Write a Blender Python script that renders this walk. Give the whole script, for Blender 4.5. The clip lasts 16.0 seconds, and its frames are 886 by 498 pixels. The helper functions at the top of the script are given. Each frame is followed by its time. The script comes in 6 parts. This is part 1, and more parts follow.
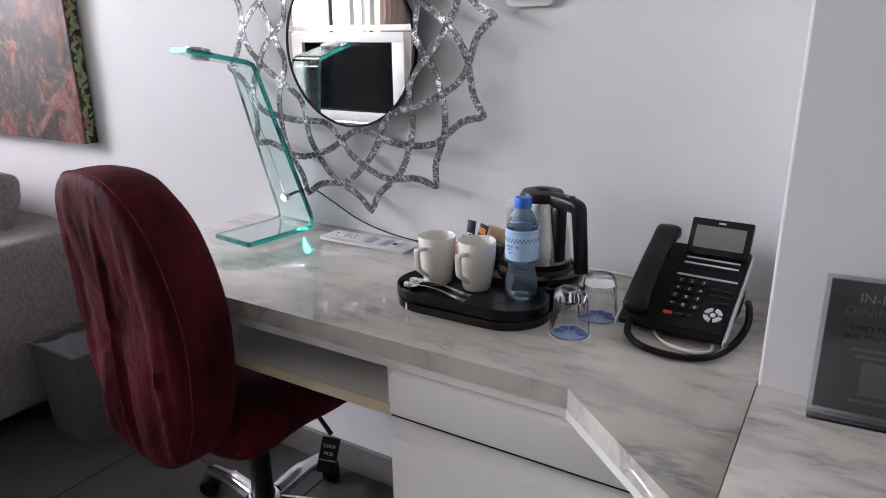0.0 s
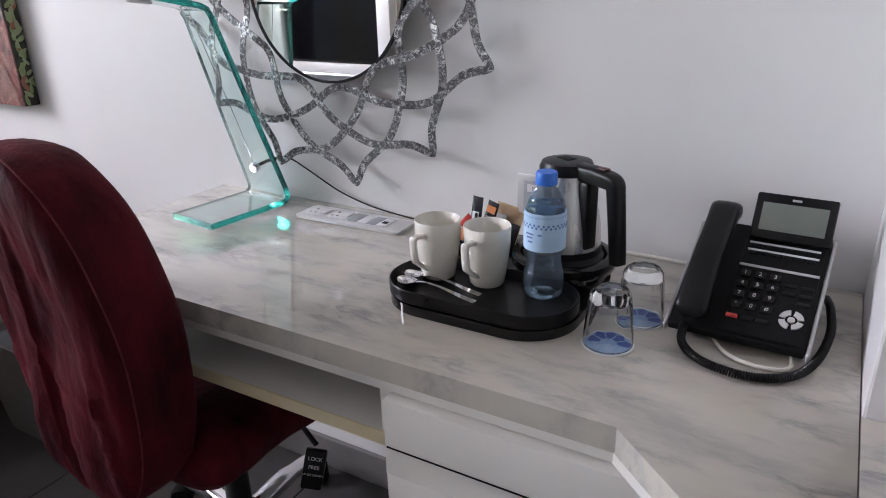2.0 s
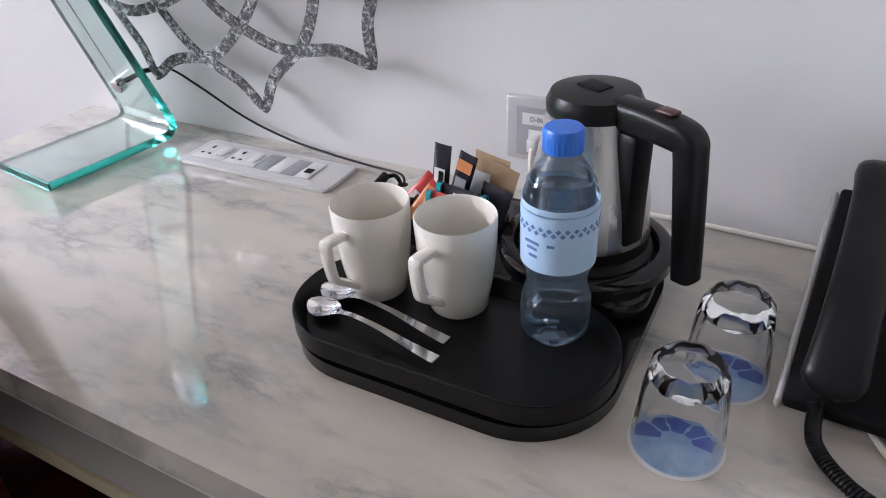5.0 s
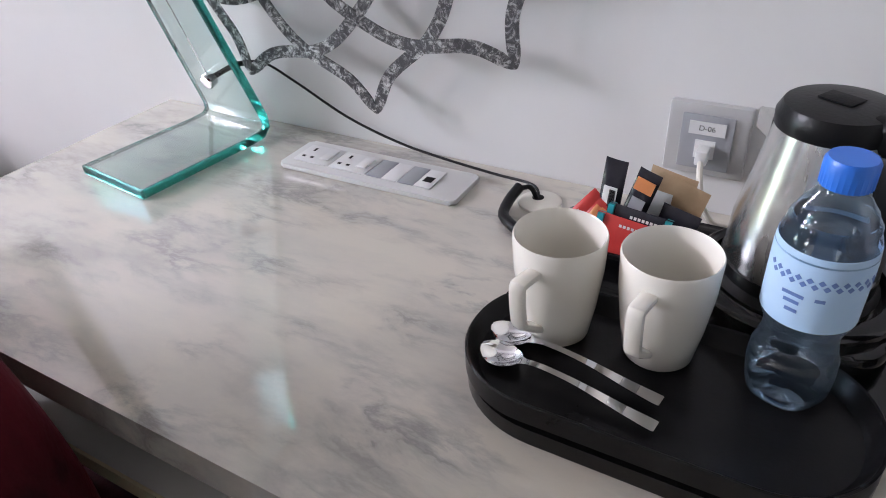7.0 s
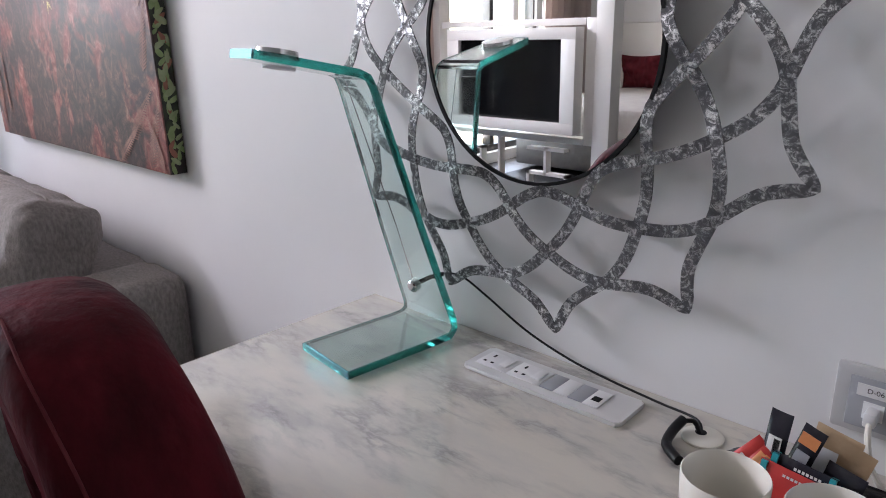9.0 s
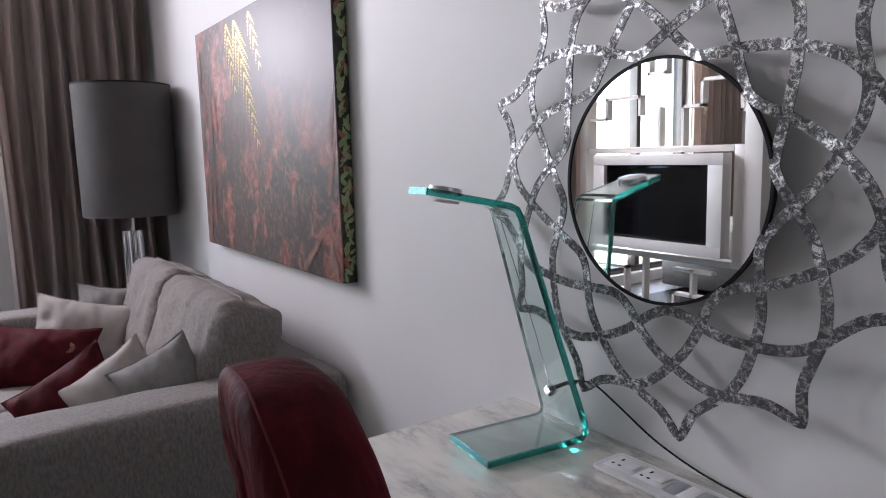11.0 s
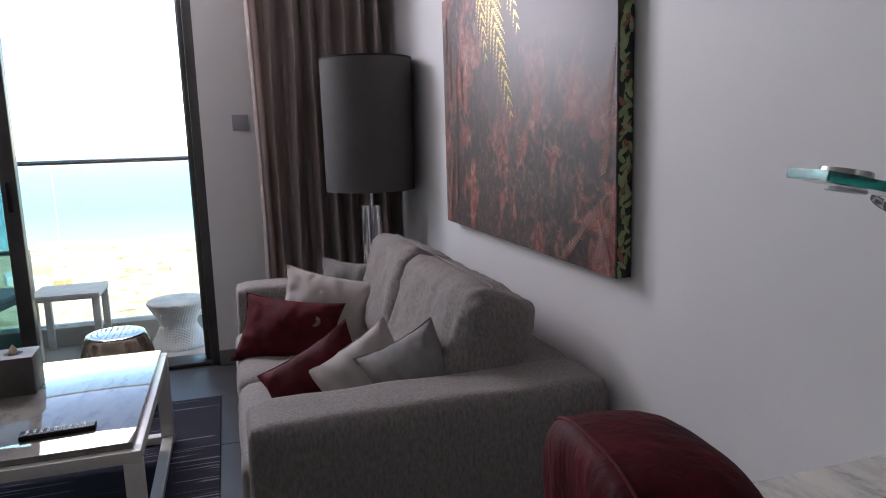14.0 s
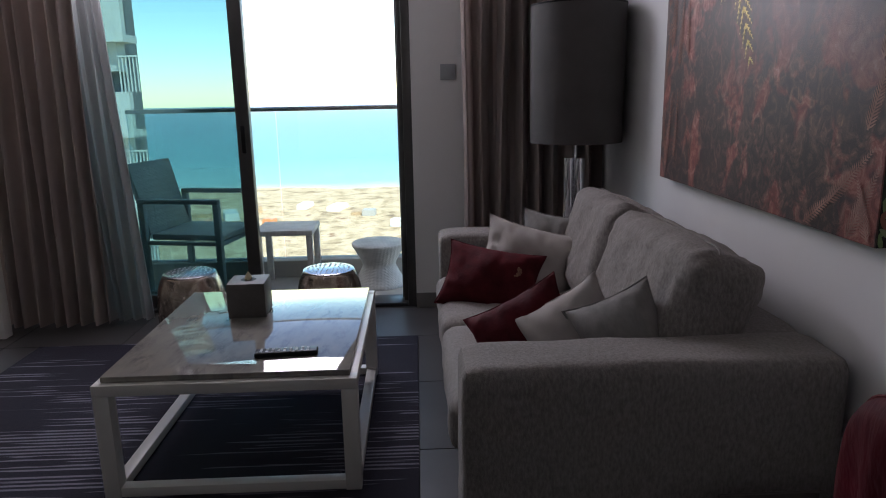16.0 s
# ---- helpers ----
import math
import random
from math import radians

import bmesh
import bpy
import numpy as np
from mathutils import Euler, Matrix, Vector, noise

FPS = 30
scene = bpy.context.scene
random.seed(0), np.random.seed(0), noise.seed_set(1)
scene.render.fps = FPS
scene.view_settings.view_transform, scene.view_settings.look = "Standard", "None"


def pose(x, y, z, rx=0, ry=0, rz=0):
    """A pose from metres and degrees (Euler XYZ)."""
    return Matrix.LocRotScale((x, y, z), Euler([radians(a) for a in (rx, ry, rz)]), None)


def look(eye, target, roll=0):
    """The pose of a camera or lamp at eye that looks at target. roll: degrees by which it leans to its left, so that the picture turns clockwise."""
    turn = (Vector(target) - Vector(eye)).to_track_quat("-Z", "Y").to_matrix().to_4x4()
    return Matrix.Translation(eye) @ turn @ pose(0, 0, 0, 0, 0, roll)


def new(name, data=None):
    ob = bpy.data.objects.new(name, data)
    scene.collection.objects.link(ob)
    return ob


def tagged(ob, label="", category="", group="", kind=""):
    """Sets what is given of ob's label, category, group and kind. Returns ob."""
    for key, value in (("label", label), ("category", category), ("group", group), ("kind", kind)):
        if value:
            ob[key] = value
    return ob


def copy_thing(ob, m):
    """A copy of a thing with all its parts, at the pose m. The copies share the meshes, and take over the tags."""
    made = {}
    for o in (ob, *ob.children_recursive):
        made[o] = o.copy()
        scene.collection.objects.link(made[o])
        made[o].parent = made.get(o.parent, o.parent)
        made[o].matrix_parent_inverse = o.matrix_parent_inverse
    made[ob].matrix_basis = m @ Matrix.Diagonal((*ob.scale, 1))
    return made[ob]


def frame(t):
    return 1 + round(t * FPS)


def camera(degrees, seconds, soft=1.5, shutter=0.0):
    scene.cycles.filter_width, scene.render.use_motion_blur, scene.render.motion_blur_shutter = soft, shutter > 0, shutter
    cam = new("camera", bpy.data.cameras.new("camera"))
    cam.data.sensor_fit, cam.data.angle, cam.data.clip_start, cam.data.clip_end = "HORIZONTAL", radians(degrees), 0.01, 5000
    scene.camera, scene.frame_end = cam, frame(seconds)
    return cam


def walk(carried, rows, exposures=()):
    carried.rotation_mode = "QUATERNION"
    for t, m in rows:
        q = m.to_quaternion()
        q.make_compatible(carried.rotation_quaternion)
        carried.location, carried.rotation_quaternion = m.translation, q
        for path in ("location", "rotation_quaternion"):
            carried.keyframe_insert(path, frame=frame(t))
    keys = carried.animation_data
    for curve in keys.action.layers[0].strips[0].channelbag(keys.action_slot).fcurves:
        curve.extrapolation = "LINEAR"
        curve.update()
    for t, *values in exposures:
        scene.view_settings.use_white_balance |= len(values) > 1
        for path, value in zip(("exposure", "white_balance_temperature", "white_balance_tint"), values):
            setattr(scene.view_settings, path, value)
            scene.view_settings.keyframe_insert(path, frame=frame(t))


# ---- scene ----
cam = camera(65.4, 16.0, soft=1.0)
PATH = [
    (0, (1.454, -1.362, 1.247), (0.462, 0.265, 0.638), -0.6),
    (0.5, (1.409, -1.281, 1.244), (0.4, 0.326, 0.614), -1.4),
    (1, (1.388, -1.231, 1.238), (0.374, 0.366, 0.588), -1.5),
    (1.5, (1.359, -1.203, 1.23), (0.365, 0.386, 0.534), -0.8),
    (2, (1.304, -1.153, 1.221), (0.361, 0.449, 0.481), -1.4),
    (2.5, (1.232, -1.093, 1.221), (0.355, 0.514, 0.415), -2.1),
    (3, (1.181, -1.044, 1.208), (0.405, 0.595, 0.364), -2.3),
    (3.2, (1.17, -1.025, 1.2), (0.42, 0.626, 0.354), -2.0),
    (5.3, (1.092, -0.699, 1.155), (0.221, 0.719, 0.046), -3.5),
    (5.5, (1.077, -0.694, 1.151), (0.192, 0.707, 0.03), -3.5),
    (6, (1.039, -0.681, 1.149), (0.156, 0.709, 0.014), -3.5),
    (6.5, (0.995, -0.682, 1.147), (0.167, 0.73, -0.002), -3.3),
    (7, (0.936, -0.703, 1.156), (0.068, 0.708, 0.035), -3.6),
    (7.5, (0.9, -0.728, 1.174), (-0.077, 0.675, 0.137), -3.4),
    (8, (0.899, -0.757, 1.2), (-0.237, 0.628, 0.31), -2.6),
    (8.5, (0.924, -0.784, 1.213), (-0.32, 0.601, 0.484), -1.8),
    (9, (0.959, -0.801, 1.231), (-0.365, 0.569, 0.624), -1.4),
    (9.2, (0.975, -0.812, 1.238), (-0.387, 0.548, 0.695), -1.3),
    (11.3, (1.091, -0.916, 1.265), (-0.592, 0.131, 1.005), -1.3),
    (11.5, (1.078, -0.913, 1.262), (-0.639, 0.074, 0.981), -1.6),
    (12, (1.023, -0.905, 1.263), (-0.742, -0.01, 0.971), -1.8),
    (12.5, (0.939, -0.898, 1.265), (-0.855, -0.078, 0.934), -2.0),
    (13, (0.855, -0.912, 1.267), (-0.963, -0.139, 0.956), -2.0),
    (13.5, (0.79, -0.928, 1.262), (-1.059, -0.239, 0.931), -2.3),
    (14, (0.766, -0.942, 1.263), (-1.12, -0.362, 0.937), -1.7),
    (14.5, (0.762, -0.967, 1.266), (-1.166, -0.544, 0.948), -1.3),
    (15, (0.773, -1.0, 1.269), (-1.185, -0.73, 0.961), -1.2),
    (15.5, (0.769, -1.031, 1.257), (-1.193, -0.885, 0.898), -1.6),
    (16, (0.721, -1.034, 1.246), (-1.229, -0.967, 0.806), -1.1),
]
EXPO = [(0, 3.40), (1.5, 3.40), (3.2, 3.46), (5.3, 3.66), (6.8, 3.62), (7.5, 3.38), (8, 3.28), (9.2, 3.01), (11.3, 2.66), (12.5, 2.52), (13.5, 2.3), (14.5, 1.95), (15.2, 1.52), (16, 1.47)]
walk(cam, [(t, look(eye, target, roll)) for t, eye, target, roll in PATH], exposures=EXPO)

# ---- world and sun ----
world = bpy.data.worlds.new("sky")
scene.world = world
world.use_nodes = True
wt = world.node_tree
sky = wt.nodes.new("ShaderNodeTexSky")
sky.sky_type, sky.sun_disc = "NISHITA", False
sky.sun_elevation, sky.sun_rotation = radians(52), radians(60)
sky.air_density, sky.dust_density, sky.ozone_density = 1.0, 0.05, 1.0
wt.links.new(sky.outputs[0], wt.nodes["Background"].inputs[0])
wt.nodes["Background"].inputs[1].default_value = 0.15
sun = new("sun", bpy.data.lights.new("sun", "SUN"))
sun.data.energy, sun.data.angle, sun.data.color = 3.0, radians(0.5), (1.0, 0.95, 0.88)
sun.matrix_world = look((8, 4.6, 11.8), (0, 0, 0))


def opening_light(name, watts, color, eye, target, w, h):
    """Sky light entering at an opening."""
    ob = new(name, bpy.data.lights.new(name, "AREA"))
    ob.data.shape, ob.data.size, ob.data.size_y, ob.data.energy, ob.data.color = "RECTANGLE", w, h, watts, color
    ob.matrix_world = look(eye, target)
    return ob


opening_light("door_sky_light", 18, (0.99, 0.93, 1.08), (-3.43, -2.04, 2.325), (-1.43, -2.04, 1.99), 1.84, 0.54)
opening_light("bedroom_sky_light", 7, (0.98, 0.96, 1.03), (-3.40, -4.41, 1.26), (-2.4, -4.41, 1.26), 1.2, 2.1)


# ---- mesh helpers ----
def thing(name, label, category, loc=(0, 0, 0), rz=0.0, group="", kind=""):
    ob = new(name)
    ob.empty_display_size = 0.05
    ob.matrix_world = pose(*loc, 0, 0, rz)
    return tagged(ob, label, category, group, kind)


def part(name, bm, material, parent=None, label="", smooth=True, angle=40):
    bm.normal_update()
    me = bpy.data.meshes.new(name)
    bm.to_mesh(me)
    bm.free()
    me.materials.append(material)
    if smooth:
        me.polygons.foreach_set("use_smooth", [True] * len(me.polygons))
        me.set_sharp_from_angle(angle=radians(angle))
    ob = new(name, me)
    if parent is not None:
        ob.parent = parent
    if label:
        ob["label"] = label
    return ob


def structure(name, bm, material, label, category, smooth=False):
    return tagged(part(name, bm, material, smooth=smooth), label, category, kind="structure")


def box(bm, x0, x1, y0, y1, z0, z1, bevel=0.0, seg=2):
    b = bmesh.new() if bevel else bm
    m = Matrix.Translation(((x0 + x1) / 2, (y0 + y1) / 2, (z0 + z1) / 2)) @ Matrix.Diagonal((abs(x1 - x0), abs(y1 - y0), abs(z1 - z0), 1))
    bmesh.ops.create_cube(b, size=1, matrix=m)
    if bevel:
        bmesh.ops.bevel(b, geom=b.edges[:], offset=bevel, segments=seg, profile=0.5, affect="EDGES", clamp_overlap=True)
        join(bm, b)
    return bm


def join(bm, other, m=None):
    if m is not None:
        other.transform(m)
    me = bpy.data.meshes.new("tmp")
    other.to_mesh(me)
    other.free()
    bm.from_mesh(me)
    bpy.data.meshes.remove(me)


def boxes(*rows, bevel=0.0, seg=2):
    bm = bmesh.new()
    for r in rows:
        box(bm, *r, bevel=bevel, seg=seg)
    return bm


def lathe(profile, seg=32, cx=0.0, cy=0.0, shape=None, closed=False):
    """A turned shape: rows of (radius, height) from the bottom up."""
    bm = bmesh.new()
    rings = []
    for k, (r, z) in enumerate(profile):
        if r < 1e-5:
            rings.append([bm.verts.new((cx, cy, z))])
        else:
            ring = []
            for i in range(seg):
                a = 2 * math.pi * i / seg
                rr = r * (shape(a, z) if shape else 1)
                ring.append(bm.verts.new((cx + rr * math.cos(a), cy + rr * math.sin(a), z)))
            rings.append(ring)
    pairs = list(zip(rings, rings[1:]))
    if closed:
        pairs.append((rings[-1], rings[0]))
    for a, b in pairs:
        for i in range(seg):
            j = (i + 1) % seg
            q = [a[i % len(a)], a[j % len(a)], b[j % len(b)], b[i % len(b)]]
            u = []
            for v in q:
                if v not in u:
                    u.append(v)
            if len(u) > 2:
                bm.faces.new(u)
    bmesh.ops.recalc_face_normals(bm, faces=bm.faces[:])
    return bm


def tube(points, r, seg=8, bm=None, cap=True):
    """A round bar along points; r is one radius or one per point."""
    bm = bm or bmesh.new()
    pts = [Vector(p) for p in points]
    rs = r if isinstance(r, (list, tuple)) else [r] * len(pts)
    up = Vector((0, 0, 1))
    d0 = (pts[1] - pts[0]).normalized()
    n = d0.cross(up if abs(d0.z) < 0.9 else Vector((1, 0, 0))).normalized()
    rings = []
    for i, p in enumerate(pts):
        d = (pts[min(i + 1, len(pts) - 1)] - pts[max(i - 1, 0)]).normalized()
        n = (n - d * n.dot(d)).normalized()
        b = d.cross(n)
        rings.append([bm.verts.new(p + rs[i] * (math.cos(a) * n + math.sin(a) * b)) for a in [2 * math.pi * k / seg for k in range(seg)]])
    for a, b in zip(rings, rings[1:]):
        for i in range(seg):
            bm.faces.new((a[i], a[(i + 1) % seg], b[(i + 1) % seg], b[i]))
    if cap:
        bm.faces.new(rings[0][::-1])
        bm.faces.new(rings[-1])
    return bm


def prism(poly, z0, z1, bevel=0.0, seg=2, bm=None):
    """An upright slab over a plan outline given counter-clockwise."""
    b = bmesh.new()
    lo = [b.verts.new((x, y, z0)) for x, y in poly]
    hi = [b.verts.new((x, y, z1)) for x, y in poly]
    b.faces.new(lo[::-1])
    b.faces.new(hi)
    n = len(poly)
    for i in range(n):
        b.faces.new((lo[i], lo[(i + 1) % n], hi[(i + 1) % n], hi[i]))
    if bevel:
        bmesh.ops.bevel(b, geom=[e for e in b.edges if abs(e.verts[0].co.z - e.verts[1].co.z) < 1e-6], offset=bevel, segments=seg, profile=0.5, affect="EDGES", clamp_overlap=True)
    if bm is None:
        return b
    join(bm, b)
    return bm


def rounded(x0, x1, y0, y1, r, n=8):
    pts = []
    for cx, cy, a0 in ((x1 - r, y1 - r, 0), (x0 + r, y1 - r, 90), (x0 + r, y0 + r, 180), (x1 - r, y0 + r, 270)):
        for k in range(n + 1):
            a = radians(a0 + 90 * k / n)
            pts.append((cx + r * math.cos(a), cy + r * math.sin(a)))
    return pts


def spline(pts, n=8):
    """A smooth curve through points (Catmull-Rom)."""
    p = [Vector(q) for q in pts]
    out = []
    for i in range(len(p) - 1):
        a, b, c, d = p[max(i - 1, 0)], p[i], p[i + 1], p[min(i + 2, len(p) - 1)]
        for k in range(n):
            t = k / n
            out.append(0.5 * ((2 * b) + (c - a) * t + (2 * a - 5 * b + 4 * c - d) * t * t + (3 * b - a - 3 * c + d) * t ** 3))
    return out + [p[-1]]


def pillow(w, h, d, seed=0, n=20, wrinkle=0.006, pinch=0.07, power=0.42):
    """A stuffed square cushion lying in the xz plane, seam round its rim."""
    bm = bmesh.new()
    rnd = random.Random(seed)
    off = Vector((rnd.random() * 30, rnd.random() * 30, rnd.random() * 30))
    side = {}
    for s in (1, -1):
        for i in range(n + 1):
            for j in range(n + 1):
                u, v = 2 * i / n - 1, 2 * j / n - 1
                edge = i in (0, n) or j in (0, n)
                if s < 0 and edge:
                    side[s, i, j] = side[1, i, j]
                    continue
                th = ((1 - u * u) * (1 - v * v)) ** power
                x = u * w / 2 * (1 - pinch * (1 - v * v) * abs(u))
                z = v * h / 2 * (1 - pinch * (1 - u * u) * abs(v))
                q = noise.noise(Vector((x * 9, z * 9, s * 3.0)) + off) * wrinkle * 1.6 + noise.noise(Vector((x * 26, z * 14, s * 5.0)) + off) * wrinkle
                rim = 1 - max(abs(u), abs(v))
                along = x if abs(v) > abs(u) else z
                q += wrinkle * 0.55 * math.sin(along * 95 + 5 * noise.noise(Vector((x * 8, z * 8, s)) + off)) * math.exp(-rim * 4.5)
                side[s, i, j] = bm.verts.new((x, s * (th * d / 2 + q * min(1, th * 2)) + 0.4 * q, z))
    for s in (1, -1):
        for i in range(n):
            for j in range(n):
                q = [side[s, i, j], side[s, i + 1, j], side[s, i + 1, j + 1], side[s, i, j + 1]]
                bm.faces.new(q if s < 0 else q[::-1])
    return bm


def soft_block(x0, x1, y0, y1, z0, z1, r=0.05, seed=0, crown=0.015, wrinkle=0.004, cuts=14, pleat=0.0):
    """An upholstered block: a subdivided box with round edges, a slight crown and creases."""
    bm = bmesh.new()
    bmesh.ops.create_cube(bm, size=2)
    bmesh.ops.subdivide_edges(bm, edges=bm.edges[:], cuts=cuts, use_grid_fill=True)
    off = Vector((seed * 7.3, seed * 3.1, seed * 1.7))
    hx, hy, hz = (x1 - x0) / 2, (y1 - y0) / 2, (z1 - z0) / 2
    c = Vector(((x0 + x1) / 2, (y0 + y1) / 2, (z0 + z1) / 2))
    for v in bm.verts:
        p = Vector((v.co.x * hx, v.co.y * hy, v.co.z * hz))
        q = Vector([max(-h + r, min(h - r, a)) for a, h in zip(p, (hx, hy, hz))])
        dlt = p - q
        if dlt.length > 1e-6:
            p = q + dlt.normalized() * min(r, dlt.length)
        nrm = (p - q).normalized() if (p - q).length > 1e-6 else Vector((0, 0, 1))
        p += nrm * (noise.noise((c + p) * 7 + off) * wrinkle * 1.6 + noise.noise((c + p) * 23 + off) * wrinkle * 0.6)
        if pleat:
            fade = math.exp(-abs(p.z - hz) * 13) + 0.7 * math.exp(-abs(abs(p.x) - hx) * 16)
            p += nrm * pleat * fade * (abs(noise.noise(Vector((p.x * 38, p.y * 5, p.z * 11)) + off)) * 2 - 0.6)
        p += Vector((0, 0, 1)) * crown * (1 - v.co.x ** 2) * (1 - v.co.y ** 2) * (1 if v.co.z > 0 else 0)
        v.co = c + p
    return bm


# ---- materials ----
def nodes(name):
    m = bpy.data.materials.new(name)
    m.use_nodes = True
    t = m.node_tree
    return m, t, t.nodes["Principled BSDF"]


def add(t, kind, **values):
    n = t.nodes.new(kind)
    for k, v in values.items():
        n.inputs[k.replace("_", " ")].default_value = v
    return n


def ramp(t, source, stops):
    r = t.nodes.new("ShaderNodeValToRGB")
    el = r.color_ramp.elements
    while len(el) < len(stops):
        el.new(0.5)
    for e, (p, c) in zip(el, stops):
        e.position, e.color = p, (*c, 1) if len(c) == 3 else c
    t.links.new(source, r.inputs[0])
    return r


def coords(t, scale=(1, 1, 1), turn=(0, 0, 0)):
    tc = t.nodes.new("ShaderNodeTexCoord")
    mp = t.nodes.new("ShaderNodeMapping")
    mp.inputs["Scale"].default_value = scale
    mp.inputs["Rotation"].default_value = [radians(a) for a in turn]
    t.links.new(tc.outputs["Object"], mp.inputs[0])
    return mp.outputs[0]


def surface(name, c1, c2, scale=8, rough=0.5, bump=0.1, bump_scale=120, metal=0.0, stretch=(1, 1, 1), rough_var=0.08, sheen=0.0, coat=0.0, spec=0.5, bump_dist=0.002):
    """A worn plain surface: two colours mixed by coarse and fine noise, uneven gloss, fine relief."""
    m, t, p = nodes(name)
    uv = coords(t, stretch)
    big = add(t, "ShaderNodeTexNoise", Scale=scale, Detail=6.0, Roughness=0.6)
    fine = add(t, "ShaderNodeTexNoise", Scale=bump_scale, Detail=3.0)
    for n in (big, fine):
        t.links.new(uv, n.inputs["Vector"])
    r = ramp(t, big.outputs[0], [(0.3, c1), (0.7, c2)])
    t.links.new(r.outputs[0], p.inputs["Base Color"])
    mr = add(t, "ShaderNodeMapRange", To_Min=max(0, rough - rough_var), To_Max=min(1, rough + rough_var))
    t.links.new(big.outputs[0], mr.inputs[0])
    t.links.new(mr.outputs[0], p.inputs["Roughness"])
    b = add(t, "ShaderNodeBump", Strength=bump, Distance=bump_dist)
    t.links.new(fine.outputs[0], b.inputs["Height"])
    t.links.new(b.outputs[0], p.inputs["Normal"])
    p.inputs["Metallic"].default_value = metal
    p.inputs["Sheen Weight"].default_value = sheen
    p.inputs["Sheen Tint"].default_value = (*[min(1, a * 3) for a in c2], 1)
    p.inputs["Coat Weight"].default_value = coat
    p.inputs["Specular IOR Level"].default_value = spec
    return m


def marble_material(name, turn=20, gloss=0.035, tone=1.0, ior=1.5):
    m, t, p = nodes(name)
    uv = coords(t, (1.15, 3.0, 1.15), (0, 0, turn))
    warp = add(t, "ShaderNodeTexNoise", Scale=3.0, Detail=6.0)
    t.links.new(uv, warp.inputs["Vector"])
    mixv = t.nodes.new("ShaderNodeMix")
    mixv.data_type, mixv.blend_type = "VECTOR", "MIX"
    mixv.inputs[0].default_value = 0.15
    t.links.new(uv, mixv.inputs[4])
    t.links.new(warp.outputs["Color"], mixv.inputs[5])
    vein = add(t, "ShaderNodeTexNoise", Scale=7.0, Detail=11.0, Roughness=0.64)
    t.links.new(mixv.outputs[1], vein.inputs["Vector"])
    r1 = ramp(t, vein.outputs[0], [(0.0, (0.64, 0.62, 0.585)), (0.42, (0.62, 0.60, 0.565)), (0.475, (0.40, 0.40, 0.40)), (0.50, (0.30, 0.30, 0.305)), (0.53, (0.47, 0.46, 0.45)), (0.60, (0.61, 0.59, 0.555)), (1.0, (0.54, 0.52, 0.49))])
    cloud = add(t, "ShaderNodeTexNoise", Scale=4.2, Detail=8.0, Roughness=0.62)
    t.links.new(mixv.outputs[1], cloud.inputs["Vector"])
    r2 = ramp(t, cloud.outputs[0], [(0.34, (0.70, 0.70, 0.70)), (0.47, (0.90, 0.89, 0.87)), (0.62, (1.0, 0.975, 0.925))])
    mask = add(t, "ShaderNodeTexNoise", Scale=6.0, Detail=4.0)
    t.links.new(uv, mask.inputs["Vector"])
    r3 = ramp(t, mask.outputs[0], [(0.43, (0, 0, 0)), (0.64, (0.8, 0.8, 0.8))])
    mx = t.nodes.new("ShaderNodeMix")
    mx.data_type, mx.blend_type = "RGBA", "MIX"
    t.links.new(r3.outputs[0], mx.inputs[0])
    mx.inputs[6].default_value = (0.63, 0.61, 0.575, 1)
    t.links.new(r1.outputs[0], mx.inputs[7])
    mul = t.nodes.new("ShaderNodeMix")
    mul.data_type, mul.blend_type = "RGBA", "MULTIPLY"
    mul.inputs[0].default_value = 1.0
    t.links.new(mx.outputs[2], mul.inputs[6])
    t.links.new(r2.outputs[0], mul.inputs[7])
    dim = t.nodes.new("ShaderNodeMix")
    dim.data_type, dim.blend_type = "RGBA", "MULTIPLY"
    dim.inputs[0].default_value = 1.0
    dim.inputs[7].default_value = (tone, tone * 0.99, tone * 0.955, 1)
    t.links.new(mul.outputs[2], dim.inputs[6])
    t.links.new(dim.outputs[2], p.inputs["Base Color"])
    p.inputs["Roughness"].default_value = gloss
    p.inputs["IOR"].default_value = ior
    b = add(t, "ShaderNodeBump", Strength=0.015, Distance=0.001)
    t.links.new(vein.outputs[0], b.inputs["Height"])
    t.links.new(b.outputs[0], p.inputs["Normal"])
    return m


